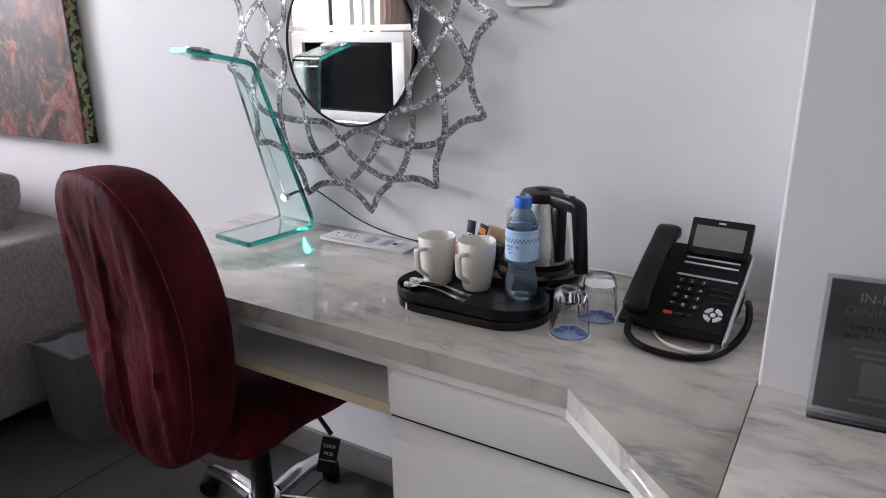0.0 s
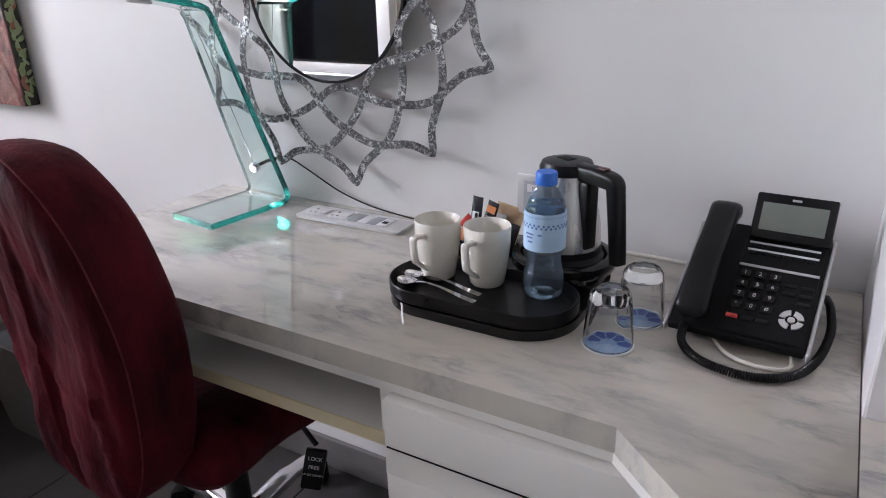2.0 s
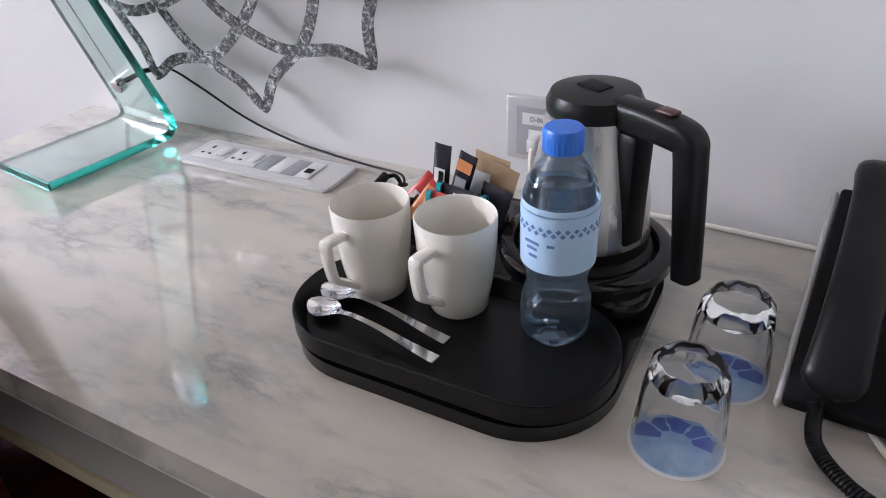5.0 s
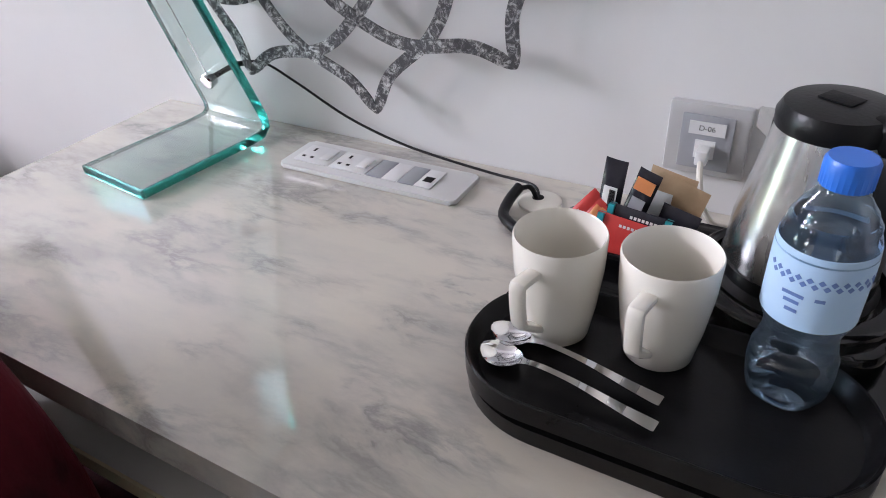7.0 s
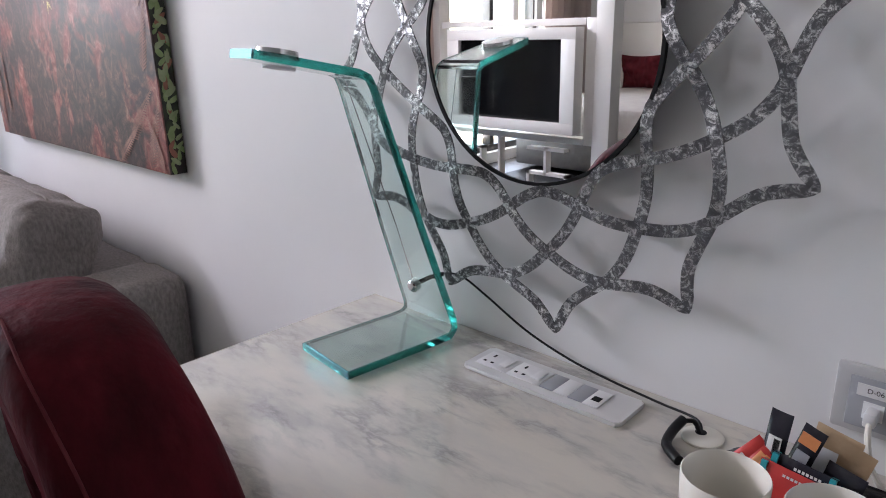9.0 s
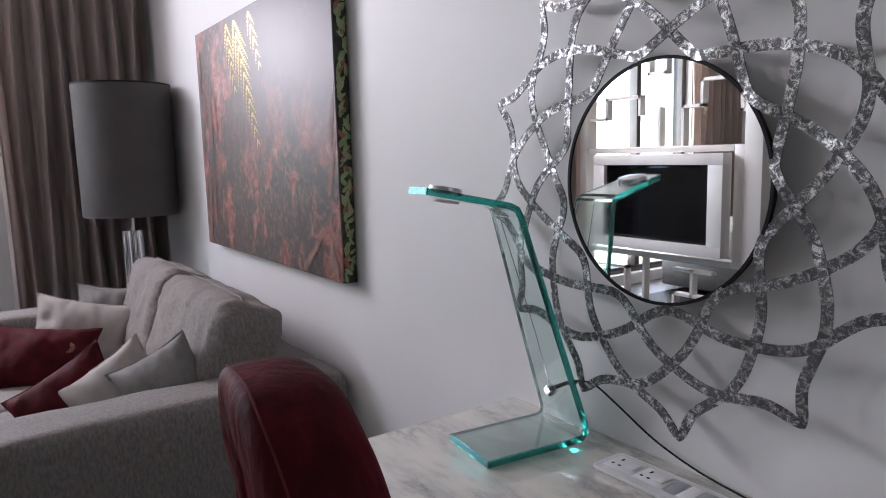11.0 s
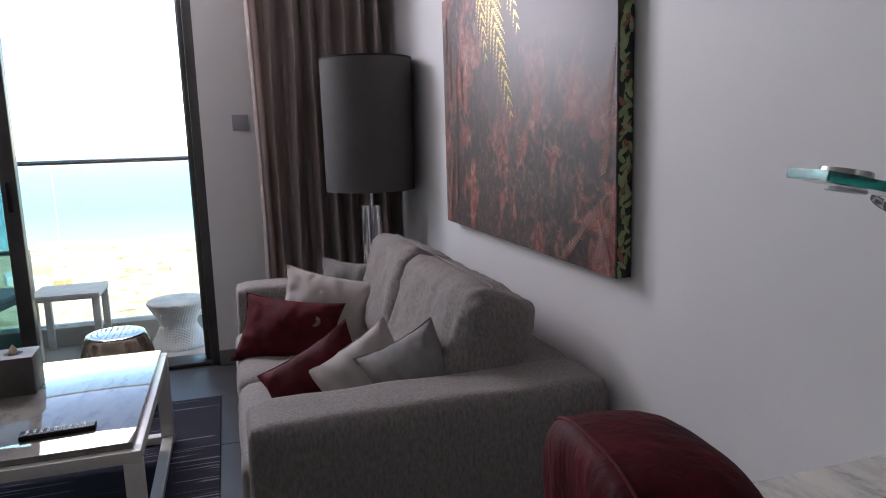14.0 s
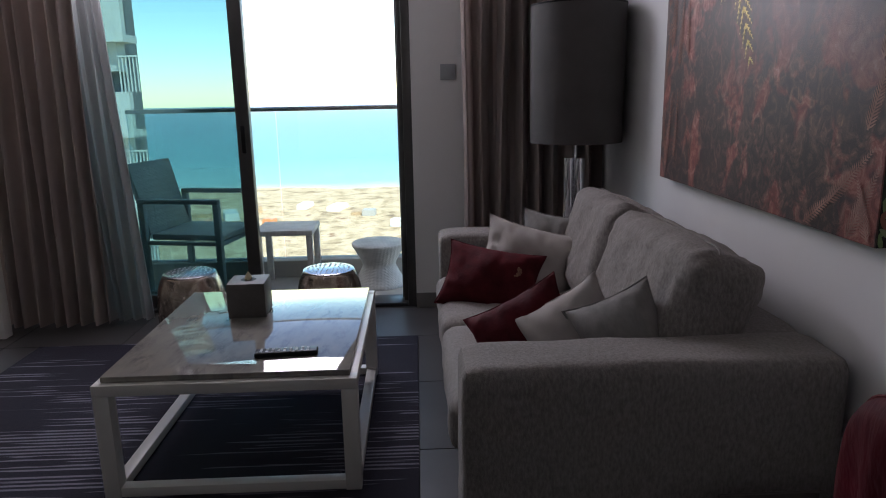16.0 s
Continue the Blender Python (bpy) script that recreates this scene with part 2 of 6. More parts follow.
def leaf_metal():
    """Flaked silver leaf over dark steel."""
    m, t, p = nodes("silver_leaf")
    uv = coords(t)
    n = add(t, "ShaderNodeTexNoise", Scale=95.0, Detail=12.0, Roughness=0.82, Distortion=0.8)
    t.links.new(uv, n.inputs["Vector"])
    k = ramp(t, n.outputs[0], [(0.47, (0, 0, 0)), (0.56, (1, 1, 1))])
    c = ramp(t, n.outputs[0], [(0.46, (0.045, 0.045, 0.048)), (0.515, (0.15, 0.15, 0.155)), (0.55, (0.50, 0.50, 0.50)), (0.64, (0.86, 0.86, 0.86))])
    t.links.new(c.outputs[0], p.inputs["Base Color"])
    t.links.new(k.outputs[0], p.inputs["Metallic"])
    mr = add(t, "ShaderNodeMapRange", To_Min=0.55, To_Max=0.28)
    t.links.new(k.outputs[0], mr.inputs[0])
    t.links.new(mr.outputs[0], p.inputs["Roughness"])
    b = add(t, "ShaderNodeBump", Strength=0.35, Distance=0.001)
    t.links.new(n.outputs[0], b.inputs["Height"])
    t.links.new(b.outputs[0], p.inputs["Normal"])
    return m


def glass_material(name, color, rough=0.0, ior=1.45):
    m, t, p = nodes(name)
    p.inputs["Base Color"].default_value = (*color, 1)
    p.inputs["Transmission Weight"].default_value = 1.0
    p.inputs["Roughness"].default_value = rough
    p.inputs["IOR"].default_value = ior
    return m


def pane_material(name, color, ior=1.5, haze=0.0):
    """Thin window glass: tinted see-through with a reflecting face."""
    m, t, p = nodes(name)
    tr = add(t, "ShaderNodeBsdfTransparent", Color=(*color, 1))
    gl = add(t, "ShaderNodeBsdfGlossy", Roughness=0.01)
    fr = add(t, "ShaderNodeFresnel", IOR=ior)
    mx = t.nodes.new("ShaderNodeMixShader")
    t.links.new(fr.outputs[0], mx.inputs[0])
    t.links.new(tr.outputs[0], mx.inputs[1])
    t.links.new(gl.outputs[0], mx.inputs[2])
    last = mx
    if haze:
        tl = add(t, "ShaderNodeBsdfTranslucent", Color=(0.62, 0.78, 0.92, 1))
        last = t.nodes.new("ShaderNodeMixShader")
        last.inputs[0].default_value = haze
        t.links.new(mx.outputs[0], last.inputs[1])
        t.links.new(tl.outputs[0], last.inputs[2])
    t.links.new(last.outputs[0], t.nodes["Material Output"].inputs[0])
    return m


def weave_material(name, c1, c2, scale=260, rough=0.8, bump=0.5, turn=(0, 0, 0), sheen=0.0):
    """A woven cloth or rattan: crossed waves for the threads."""
    m, t, p = nodes(name)
    uv = coords(t, (1, 1, 1), turn)
    waves = []
    for d in ("X", "Z", "Y"):
        w = add(t, "ShaderNodeTexWave", Scale=scale / 20, Distortion=1.2, Detail=2.0)
        w.bands_direction = d
        t.links.new(uv, w.inputs["Vector"])
        waves.append(w)
    a = t.nodes.new("ShaderNodeMath")
    a.operation = "ADD"
    t.links.new(waves[0].outputs[1], a.inputs[0])
    t.links.new(waves[1].outputs[1], a.inputs[1])
    a2 = t.nodes.new("ShaderNodeMath")
    a2.operation = "MULTIPLY_ADD"
    t.links.new(waves[2].outputs[1], a2.inputs[0])
    a2.inputs[1].default_value = 1.0
    t.links.new(a.outputs[0], a2.inputs[2])
    big = add(t, "ShaderNodeTexNoise", Scale=9.0, Detail=6.0)
    t.links.new(uv, big.inputs["Vector"])
    mixf = add(t, "ShaderNodeMath")
    mixf.operation = "MULTIPLY_ADD"
    mixf.inputs[1].default_value = 0.16
    t.links.new(a2.outputs[0], mixf.inputs[0])
    t.links.new(big.outputs[0], mixf.inputs[2])
    r = ramp(t, mixf.outputs[0], [(0.35, c1), (0.95, c2)])
    t.links.new(r.outputs[0], p.inputs["Base Color"])
    p.inputs["Roughness"].default_value = rough
    p.inputs["Sheen Weight"].default_value = sheen
    b = add(t, "ShaderNodeBump", Strength=bump, Distance=0.001)
    t.links.new(a2.outputs[0], b.inputs["Height"])
    t.links.new(b.outputs[0], p.inputs["Normal"])
    return m


def rug_material():
    m, t, p = nodes("rug_pile")
    uv = coords(t, (40, 1.6, 1))
    n = add(t, "ShaderNodeTexNoise", Scale=1.0, Detail=2.0)
    t.links.new(uv, n.inputs["Vector"])
    uv2 = coords(t, (1.1, 0.9, 1))
    area = add(t, "ShaderNodeTexNoise", Scale=1.6, Detail=2.0)
    t.links.new(uv2, area.inputs["Vector"])
    uv3 = coords(t, (1, 1, 1))
    wv = add(t, "ShaderNodeTexWave", Scale=13.0, Distortion=0.0)
    wv.bands_direction = "X"
    t.links.new(uv3, wv.inputs["Vector"])
    grain = add(t, "ShaderNodeTexNoise", Scale=420.0, Detail=2.0)
    t.links.new(uv3, grain.inputs["Vector"])
    s = add(t, "ShaderNodeMath")
    s.operation = "ADD"
    t.links.new(n.outputs[0], s.inputs[0])
    t.links.new(area.outputs[0], s.inputs[1])
    k = ramp(t, s.outputs[0], [(0.0, (0, 0, 0)), (0.525, (0, 0, 0)), (0.54, (1, 1, 1))])
    half = add(t, "ShaderNodeMath")
    half.operation = "MULTIPLY"
    half.inputs[1].default_value = 0.5
    t.links.new(s.outputs[0], half.inputs[0])
    t.links.new(half.outputs[0], k.inputs[0])
    k2 = ramp(t, wv.outputs[1], [(0.45, (0, 0, 0)), (0.6, (1, 1, 1))])
    k3 = ramp(t, grain.outputs[0], [(0.4, (0.35, 0.35, 0.35)), (0.6, (1, 1, 1))])
    m1 = add(t, "ShaderNodeMath")
    m1.operation = "MULTIPLY"
    t.links.new(k.outputs[0], m1.inputs[0])
    t.links.new(k2.outputs[0], m1.inputs[1])
    m2 = add(t, "ShaderNodeMath")
    m2.operation = "MULTIPLY"
    t.links.new(m1.outputs[0], m2.inputs[0])
    t.links.new(k3.outputs[0], m2.inputs[1])
    mx = t.nodes.new("ShaderNodeMix")
    mx.data_type = "RGBA"
    t.links.new(m2.outputs[0], mx.inputs[0])
    mx.inputs[6].default_value = (0.014, 0.012, 0.024, 1)
    mx.inputs[7].default_value = (0.26, 0.245, 0.30, 1)
    t.links.new(mx.outputs[2], p.inputs["Base Color"])
    p.inputs["Roughness"].default_value = 0.95
    b = add(t, "ShaderNodeBump", Strength=0.8, Distance=0.004)
    t.links.new(grain.outputs[0], b.inputs["Height"])
    t.links.new(b.outputs[0], p.inputs["Normal"])
    return m


def canvas_material():
    """A printed dark floral canvas: rust and crimson blooms over near black, under a satin varnish."""
    m, t, p = nodes("printed_canvas")
    uv = coords(t, (1, 1, 0.8))
    fol = add(t, "ShaderNodeTexNoise", Scale=22.0, Detail=7.0, Roughness=0.72, Distortion=1.2)
    t.links.new(uv, fol.inputs["Vector"])
    blot = add(t, "ShaderNodeTexNoise", Scale=6.0, Detail=4.0, Roughness=0.6, Distortion=0.6)
    t.links.new(uv, blot.inputs["Vector"])
    c1 = ramp(t, fol.outputs[0], [(0.34, (0.018, 0.013, 0.013)), (0.48, (0.045, 0.027, 0.025)), (0.60, (0.15, 0.075, 0.06)), (0.72, (0.34, 0.19, 0.13))])
    c2 = ramp(t, fol.outputs[0], [(0.3, (0.09, 0.018, 0.016)), (0.46, (0.24, 0.055, 0.045)), (0.58, (0.40, 0.16, 0.12)), (0.70, (0.55, 0.36, 0.28))])
    k0 = ramp(t, blot.outputs[0], [(0.50, (0, 0, 0)), (0.58, (1, 1, 1))])
    mb = t.nodes.new("ShaderNodeMix")
    mb.data_type = "RGBA"
    t.links.new(k0.outputs[0], mb.inputs[0])
    t.links.new(c1.outputs[0], mb.inputs[6])
    t.links.new(c2.outputs[0], mb.inputs[7])
    # blooms fade into one flat dark grey toward the upper right
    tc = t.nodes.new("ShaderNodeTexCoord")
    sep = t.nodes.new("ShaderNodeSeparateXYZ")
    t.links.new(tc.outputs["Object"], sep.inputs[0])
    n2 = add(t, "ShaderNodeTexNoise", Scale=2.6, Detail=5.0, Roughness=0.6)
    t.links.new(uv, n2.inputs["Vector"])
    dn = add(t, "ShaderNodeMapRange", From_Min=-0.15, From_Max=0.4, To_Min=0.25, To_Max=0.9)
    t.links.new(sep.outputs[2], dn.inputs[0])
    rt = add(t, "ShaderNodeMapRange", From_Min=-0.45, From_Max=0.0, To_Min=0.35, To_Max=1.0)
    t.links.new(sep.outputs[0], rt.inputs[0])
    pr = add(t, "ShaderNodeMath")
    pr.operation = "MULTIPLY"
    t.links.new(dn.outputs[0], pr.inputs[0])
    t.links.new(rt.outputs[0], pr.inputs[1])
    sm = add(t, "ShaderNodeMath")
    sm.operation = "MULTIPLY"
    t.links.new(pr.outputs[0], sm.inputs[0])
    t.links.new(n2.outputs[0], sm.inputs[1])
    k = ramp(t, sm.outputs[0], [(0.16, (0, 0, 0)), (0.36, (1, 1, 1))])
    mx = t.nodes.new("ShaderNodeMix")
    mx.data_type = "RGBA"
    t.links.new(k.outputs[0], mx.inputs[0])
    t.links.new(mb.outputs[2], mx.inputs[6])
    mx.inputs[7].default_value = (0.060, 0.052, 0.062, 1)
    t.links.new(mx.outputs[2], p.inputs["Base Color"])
    p.inputs["Roughness"].default_value = 0.54
    p.inputs["Specular IOR Level"].default_value = 1.0
    p.inputs["Coat Weight"].default_value = 0.35
    p.inputs["Coat Roughness"].default_value = 0.55
    th = add(t, "ShaderNodeTexNoise", Scale=420.0, Detail=1.0)
    t.links.new(coords(t), th.inputs["Vector"])
    b = add(t, "ShaderNodeBump", Strength=0.45, Distance=0.001)
    t.links.new(th.outputs[0], b.inputs["Height"])
    t.links.new(b.outputs[0], p.inputs["Normal"])
    return m


def leaf_print():
    m, t, p = nodes("leaf_print")
    uv = coords(t, (1, 1, 0.55))
    v = add(t, "ShaderNodeTexVoronoi", Scale=34.0)
    t.links.new(uv, v.inputs["Vector"])
    c = ramp(t, v.outputs["Distance"], [(0.12, (0.05, 0.07, 0.03)), (0.4, (0.03, 0.045, 0.02)), (0.55, (0.012, 0.015, 0.01))])
    n = add(t, "ShaderNodeTexNoise", Scale=14.0, Detail=3.0)
    t.links.new(uv, n.inputs["Vector"])
    k = ramp(t, n.outputs[0], [(0.55, (0, 0, 0)), (0.62, (1, 1, 1))])
    mx = t.nodes.new("ShaderNodeMix")
    mx.data_type = "RGBA"
    t.links.new(k.outputs[0], mx.inputs[0])
    t.links.new(c.outputs[0], mx.inputs[6])
    c2 = ramp(t, v.outputs["Distance"], [(0.15, (0.08, 0.035, 0.02)), (0.5, (0.02, 0.012, 0.01))])
    t.links.new(c2.outputs[0], mx.inputs[7])
    t.links.new(mx.outputs[2], p.inputs["Base Color"])
    p.inputs["Roughness"].default_value = 0.5
    return m


def ground_material():
    """Sand, scrub and earthworks near the shore, then shallow turquoise sea by distance from the coast, with haze put
    into its colour.
    """
    m, t, p = nodes("shore_ground")
    tc = t.nodes.new("ShaderNodeTexCoord")
    sep = t.nodes.new("ShaderNodeSeparateXYZ")
    t.links.new(tc.outputs["Object"], sep.inputs[0])
    big = add(t, "ShaderNodeTexNoise", Scale=0.012, Detail=7.0, Roughness=0.65)
    t.links.new(tc.outputs["Object"], big.inputs["Vector"])
    mid = add(t, "ShaderNodeTexNoise", Scale=0.09, Detail=6.0, Roughness=0.7)
    t.links.new(tc.outputs["Object"], mid.inputs["Vector"])
    sand = ramp(t, mid.outputs[0], [(0.34, (0.20, 0.13, 0.07)), (0.42, (0.40, 0.28, 0.15)), (0.5, (0.56, 0.41, 0.24)), (0.58, (0.66, 0.50, 0.31)), (0.66, (0.30, 0.17, 0.09))])
    wob = add(t, "ShaderNodeMath")
    wob.operation = "MULTIPLY_ADD"
    wob.inputs[1].default_value = 60.0
    t.links.new(big.outputs[0], wob.inputs[0])
    t.links.new(sep.outputs[0], wob.inputs[2])
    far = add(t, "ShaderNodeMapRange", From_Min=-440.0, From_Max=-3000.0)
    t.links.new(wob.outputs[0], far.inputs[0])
    # distance haze is painted in: the sea colours pale toward the horizon
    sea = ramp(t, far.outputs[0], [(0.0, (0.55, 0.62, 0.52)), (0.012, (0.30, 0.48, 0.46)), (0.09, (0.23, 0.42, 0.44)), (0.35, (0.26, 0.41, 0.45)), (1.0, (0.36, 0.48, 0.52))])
    k = add(t, "ShaderNodeMapRange", From_Min=-438.0, From_Max=-442.0)
    t.links.new(wob.outputs[0], k.inputs[0])
    mx = t.nodes.new("ShaderNodeMix")
    mx.data_type = "RGBA"
    t.links.new(k.outputs[0], mx.inputs[0])
    t.links.new(sand.outputs[0], mx.inputs[6])
    t.links.new(sea.outputs[0], mx.inputs[7])
    t.links.new(mx.outputs[2], p.inputs["Base Color"])
    p.inputs["Roughness"].default_value = 0.75
    return m


WALL = surface("wall_paint", (0.69, 0.685, 0.68), (0.75, 0.745, 0.74), 1.5, 0.55, 0.12, 70, bump_dist=0.003)
CEIL = surface("ceiling_paint", (0.80, 0.79, 0.77), (0.84, 0.83, 0.81), 2, 0.8, 0.05)
WHITE = surface("white_lacquer", (0.72, 0.70, 0.66), (0.78, 0.76, 0.72), 3, 0.32, 0.03, 60)
CREAM = surface("yellowed_edge", (0.72, 0.62, 0.40), (0.78, 0.69, 0.48), 6, 0.4, 0.03)
TRIM = surface("white_trim", (0.70, 0.70, 0.70), (0.78, 0.78, 0.77), 5, 0.4, 0.05)
MARBLE = marble_material("marble")
MARBLE2 = marble_material("marble_slab", 75, 0.03)
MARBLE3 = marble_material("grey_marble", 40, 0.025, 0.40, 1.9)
TILE = surface("floor_tile", (0.044, 0.042, 0.041), (0.066, 0.063, 0.062), 3, 0.40, 0.06, 40, spec=0.35)
GROUT = surface("grout", (0.04, 0.038, 0.036), (0.06, 0.058, 0.056), 30, 0.9, 0.2)
SKIRT = surface("dark_skirting", (0.13, 0.125, 0.12), (0.18, 0.175, 0.17), 4, 0.4, 0.05)
ALU = surface("dark_aluminium", (0.075, 0.072, 0.07), (0.11, 0.105, 0.10), 5, 0.38, 0.05, metal=0.6)
STEEL = surface("steel", (0.55, 0.55, 0.55), (0.66, 0.66, 0.66), 6, 0.22, 0.04, metal=1.0)
BRUSHED = surface("brushed_steel", (0.58, 0.57, 0.56), (0.76, 0.75, 0.74), 30, 0.27, 0.12, 60, metal=1.0, stretch=(1, 1, 0.02))
CHROME = surface("chrome", (0.72, 0.72, 0.74), (0.8, 0.8, 0.82), 5, 0.06, 0.0, metal=1.0, rough_var=0.03)
BLACK = surface("black_plastic", (0.006, 0.006, 0.0065), (0.011, 0.011, 0.0115), 10, 0.34, 0.08, 300, spec=0.22)
BLACKG = surface("gloss_black", (0.004, 0.004, 0.0045), (0.007, 0.007, 0.0075), 8, 0.08, 0.03, 200, spec=0.4)
TRAYBLACK = surface("tray_melamine", (0.005, 0.005, 0.0055), (0.009, 0.009, 0.0095), 14, 0.30, 0.05, 300, spec=0.22)
BLACKM = surface("matt_black", (0.006, 0.006, 0.0065), (0.011, 0.011, 0.0115), 20, 0.55, 0.15, 400, spec=0.12)
GREYP = surface("grey_plastic", (0.30, 0.31, 0.33), (0.36, 0.37, 0.39), 8, 0.4, 0.05)
SILVERP = surface("silver_plastic", (0.50, 0.50, 0.50), (0.57, 0.57, 0.57), 8, 0.35, 0.05, metal=0.3)
PALEPLASTIC = surface("pale_grey_plastic", (0.60, 0.60, 0.59), (0.66, 0.66, 0.65), 8, 0.3, 0.04)
CERAMIC = surface("white_ceramic", (0.77, 0.74, 0.66), (0.81, 0.78, 0.70), 6, 0.12, 0.02)
VELVET = surface("crimson_velvet", (0.019, 0.0014, 0.003), (0.105, 0.008, 0.015), 13, 0.66, 0.8, 60, sheen=0.05, spec=0.10, bump_dist=0.004, stretch=(1, 1, 0.40))
VELVET_WORN = surface("rubbed_velvet", (0.09, 0.016, 0.022), (0.17, 0.04, 0.045), 40, 0.8, 0.3, 90, spec=0.12)
SOFA = surface("sofa_chenille", (0.165, 0.150, 0.142), (0.300, 0.276, 0.262), 130, 0.8, 0.9, 380, sheen=0.2, spec=0.2, stretch=(1, 1, 0.45))
CUSH_RED = surface("red_cushion", (0.045, 0.005, 0.008), (0.10, 0.012, 0.017), 16, 0.75, 0.6, 90, sheen=0.12, spec=0.12)
DARKRED = surface("dark_red_plastic", (0.05, 0.005, 0.005), (0.08, 0.008, 0.008), 20, 0.3, 0.02)
GOLDTHREAD = surface("gold_thread", (0.16, 0.07, 0.04), (0.26, 0.13, 0.07), 60, 0.5, 0.4, 300)
CUSH_CREAM = surface("cream_cotton", (0.36, 0.33, 0.31), (0.44, 0.41, 0.38), 10, 0.85, 0.3, 500)
CUSH_GREY = surface("grey_linen", (0.17, 0.162, 0.156), (0.27, 0.26, 0.25), 26, 0.85, 0.5, 480, stretch=(1, 1, 0.4))
CURTAIN = surface("curtain_cloth", (0.48, 0.40, 0.365), (0.56, 0.475, 0.435), 5, 0.85, 0.3, 260, sheen=0.2)
SHEER = surface("curtain_lining", (0.46, 0.44, 0.42), (0.54, 0.52, 0.50), 5, 0.85, 0.2, 260)
SHADE = surface("lampshade_cloth", (0.060, 0.055, 0.053), (0.080, 0.074, 0.071), 6, 0.8, 0.4, 500)
sheer_tree = SHEER.node_tree
backlit = add(sheer_tree, "ShaderNodeBsdfTranslucent", Color=(0.66, 0.65, 0.66, 1))
blend = sheer_tree.nodes.new("ShaderNodeMixShader")
blend.inputs[0].default_value = 0.5
sheer_tree.links.new(sheer_tree.nodes["Principled BSDF"].outputs[0], blend.inputs[1])
sheer_tree.links.new(backlit.outputs[0], blend.inputs[2])
sheer_tree.links.new(blend.outputs[0], sheer_tree.nodes["Material Output"].inputs[0])
RUG = rug_material()
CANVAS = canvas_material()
LEAFP = leaf_print()
GOLD = surface("gold_leaf", (0.62, 0.50, 0.20), (0.85, 0.74, 0.40), 60, 0.3, 0.4, 300, metal=0.85)
FERNRED = surface("fern_print", (0.17, 0.08, 0.065), (0.42, 0.24, 0.19), 18, 0.5, 0.1)
LEAFGREEN = surface("leaf_green_print", (0.16, 0.25, 0.08), (0.34, 0.43, 0.20), 30, 0.5, 0.05)
LEAFPALE = surface("leaf_pale_print", (0.22, 0.30, 0.13), (0.40, 0.45, 0.26), 30, 0.5, 0.05)
LEAFRUST = surface("leaf_rust_print", (0.22, 0.07, 0.045), (0.40, 0.17, 0.11), 30, 0.5, 0.05)
SILVER = leaf_metal()
AQUA = glass_material("aqua_glass", (0.82, 0.965, 0.935), 0.05, 1.42)
AQUAEDGE = glass_material("aqua_edge", (0.20, 0.64, 0.59), 0.12, 1.4)
CLEAR = glass_material("clear_glass", (0.97, 0.98, 0.98), 0.0, 1.32)
PET = pane_material("clear_plastic", (0.86, 0.93, 0.99), 1.75, 0.15)
WATER = glass_material("water", (0.93, 0.97, 1.0), 0.0, 1.12)
PANE = pane_material("tinted_pane", (0.42, 0.575, 0.58))
PANE_CLEAR = pane_material("balustrade_pane", (0.86, 0.93, 0.92))
MIRROR = surface("mirror_silver", (0.92, 0.92, 0.92), (0.93, 0.93, 0.93), 2, 0.0, 0.0, metal=1.0, rough_var=0.0)
WICKER = weave_material("pale_rattan", (0.42, 0.41, 0.39), (0.72, 0.70, 0.67), 700, 0.6, 0.9)
WICKER_DK = weave_material("teal_grey_rattan", (0.34, 0.35, 0.35), (0.58, 0.59, 0.59), 700, 0.6, 0.9)
DRUM = surface("hammered_metal", (0.34, 0.27, 0.21), (0.55, 0.47, 0.40), 40, 0.25, 0.4, 60, metal=0.9)
TAUPE = surface("taupe_leatherette", (0.08, 0.073, 0.067), (0.118, 0.108, 0.10), 20, 0.5, 0.25, 300)
BAG = surface("bin_liner", (0.10, 0.105, 0.115), (0.20, 0.205, 0.22), 12, 0.35, 0.5, 30)
STONE = surface("terrace_stone", (0.36, 0.34, 0.31), (0.46, 0.44, 0.40), 4, 0.7, 0.1, 60)
CONCRETE = surface("render_white", (0.62, 0.60, 0.57), (0.70, 0.68, 0.65), 3, 0.8, 0.1)
CONCDARK = surface("render_grey", (0.16, 0.165, 0.17), (0.22, 0.225, 0.23), 3, 0.7, 0.1)
GROUND = ground_material()

# ---- shell: one suite, window wall at x = -3.24, desk wall at y = 0 ----
H = 2.7
structure("wall_north", boxes((-3.44, 5.4, 0, 0.2, 0, H)), WALL, "white painted plaster wall with a faint roller texture", "wall")
structure("wall_column", boxes((1.377, 5.4, -0.362, -0.001, 0, H), bevel=0.004), WALL, "white painted plaster column standing on the counter", "wall")
structure("wall_east", boxes((5.4, 5.6, -6.4, 0.2, 0, H)), WALL, "white painted wall", "wall")
structure("wall_south", boxes((-3.44, 5.4, -6.4, -6.2, 0, H)), WALL, "white painted bedroom wall", "wall")
structure("wall_west", boxes((-3.49, -3.24, -1.06, -0.001, 0, H), (-3.49, -3.24, -3.72, -3.02, 0, H), (-3.49, -3.24, -6.2, -5.1, 0, H),
          (-3.49, -3.24, -3.02, -1.06, 2.66, H), (-3.49, -3.24, -5.1, -3.72, 2.42, H), (-3.49, -3.24, -5.1, -3.72, 0, 0.1)), WALL, "white painted window wall with door and window openings", "wall")
structure("ceiling", boxes((-3.49, 5.6, -6.4, 0.2, H, H + 0.25)), CEIL, "plain white painted ceiling", "ceiling")
structure("floor", boxes((-3.49, 5.6, -6.4, 0.2, -0.25, -0.004)), GROUT, "dark grout bed under the floor tiles", "floor")
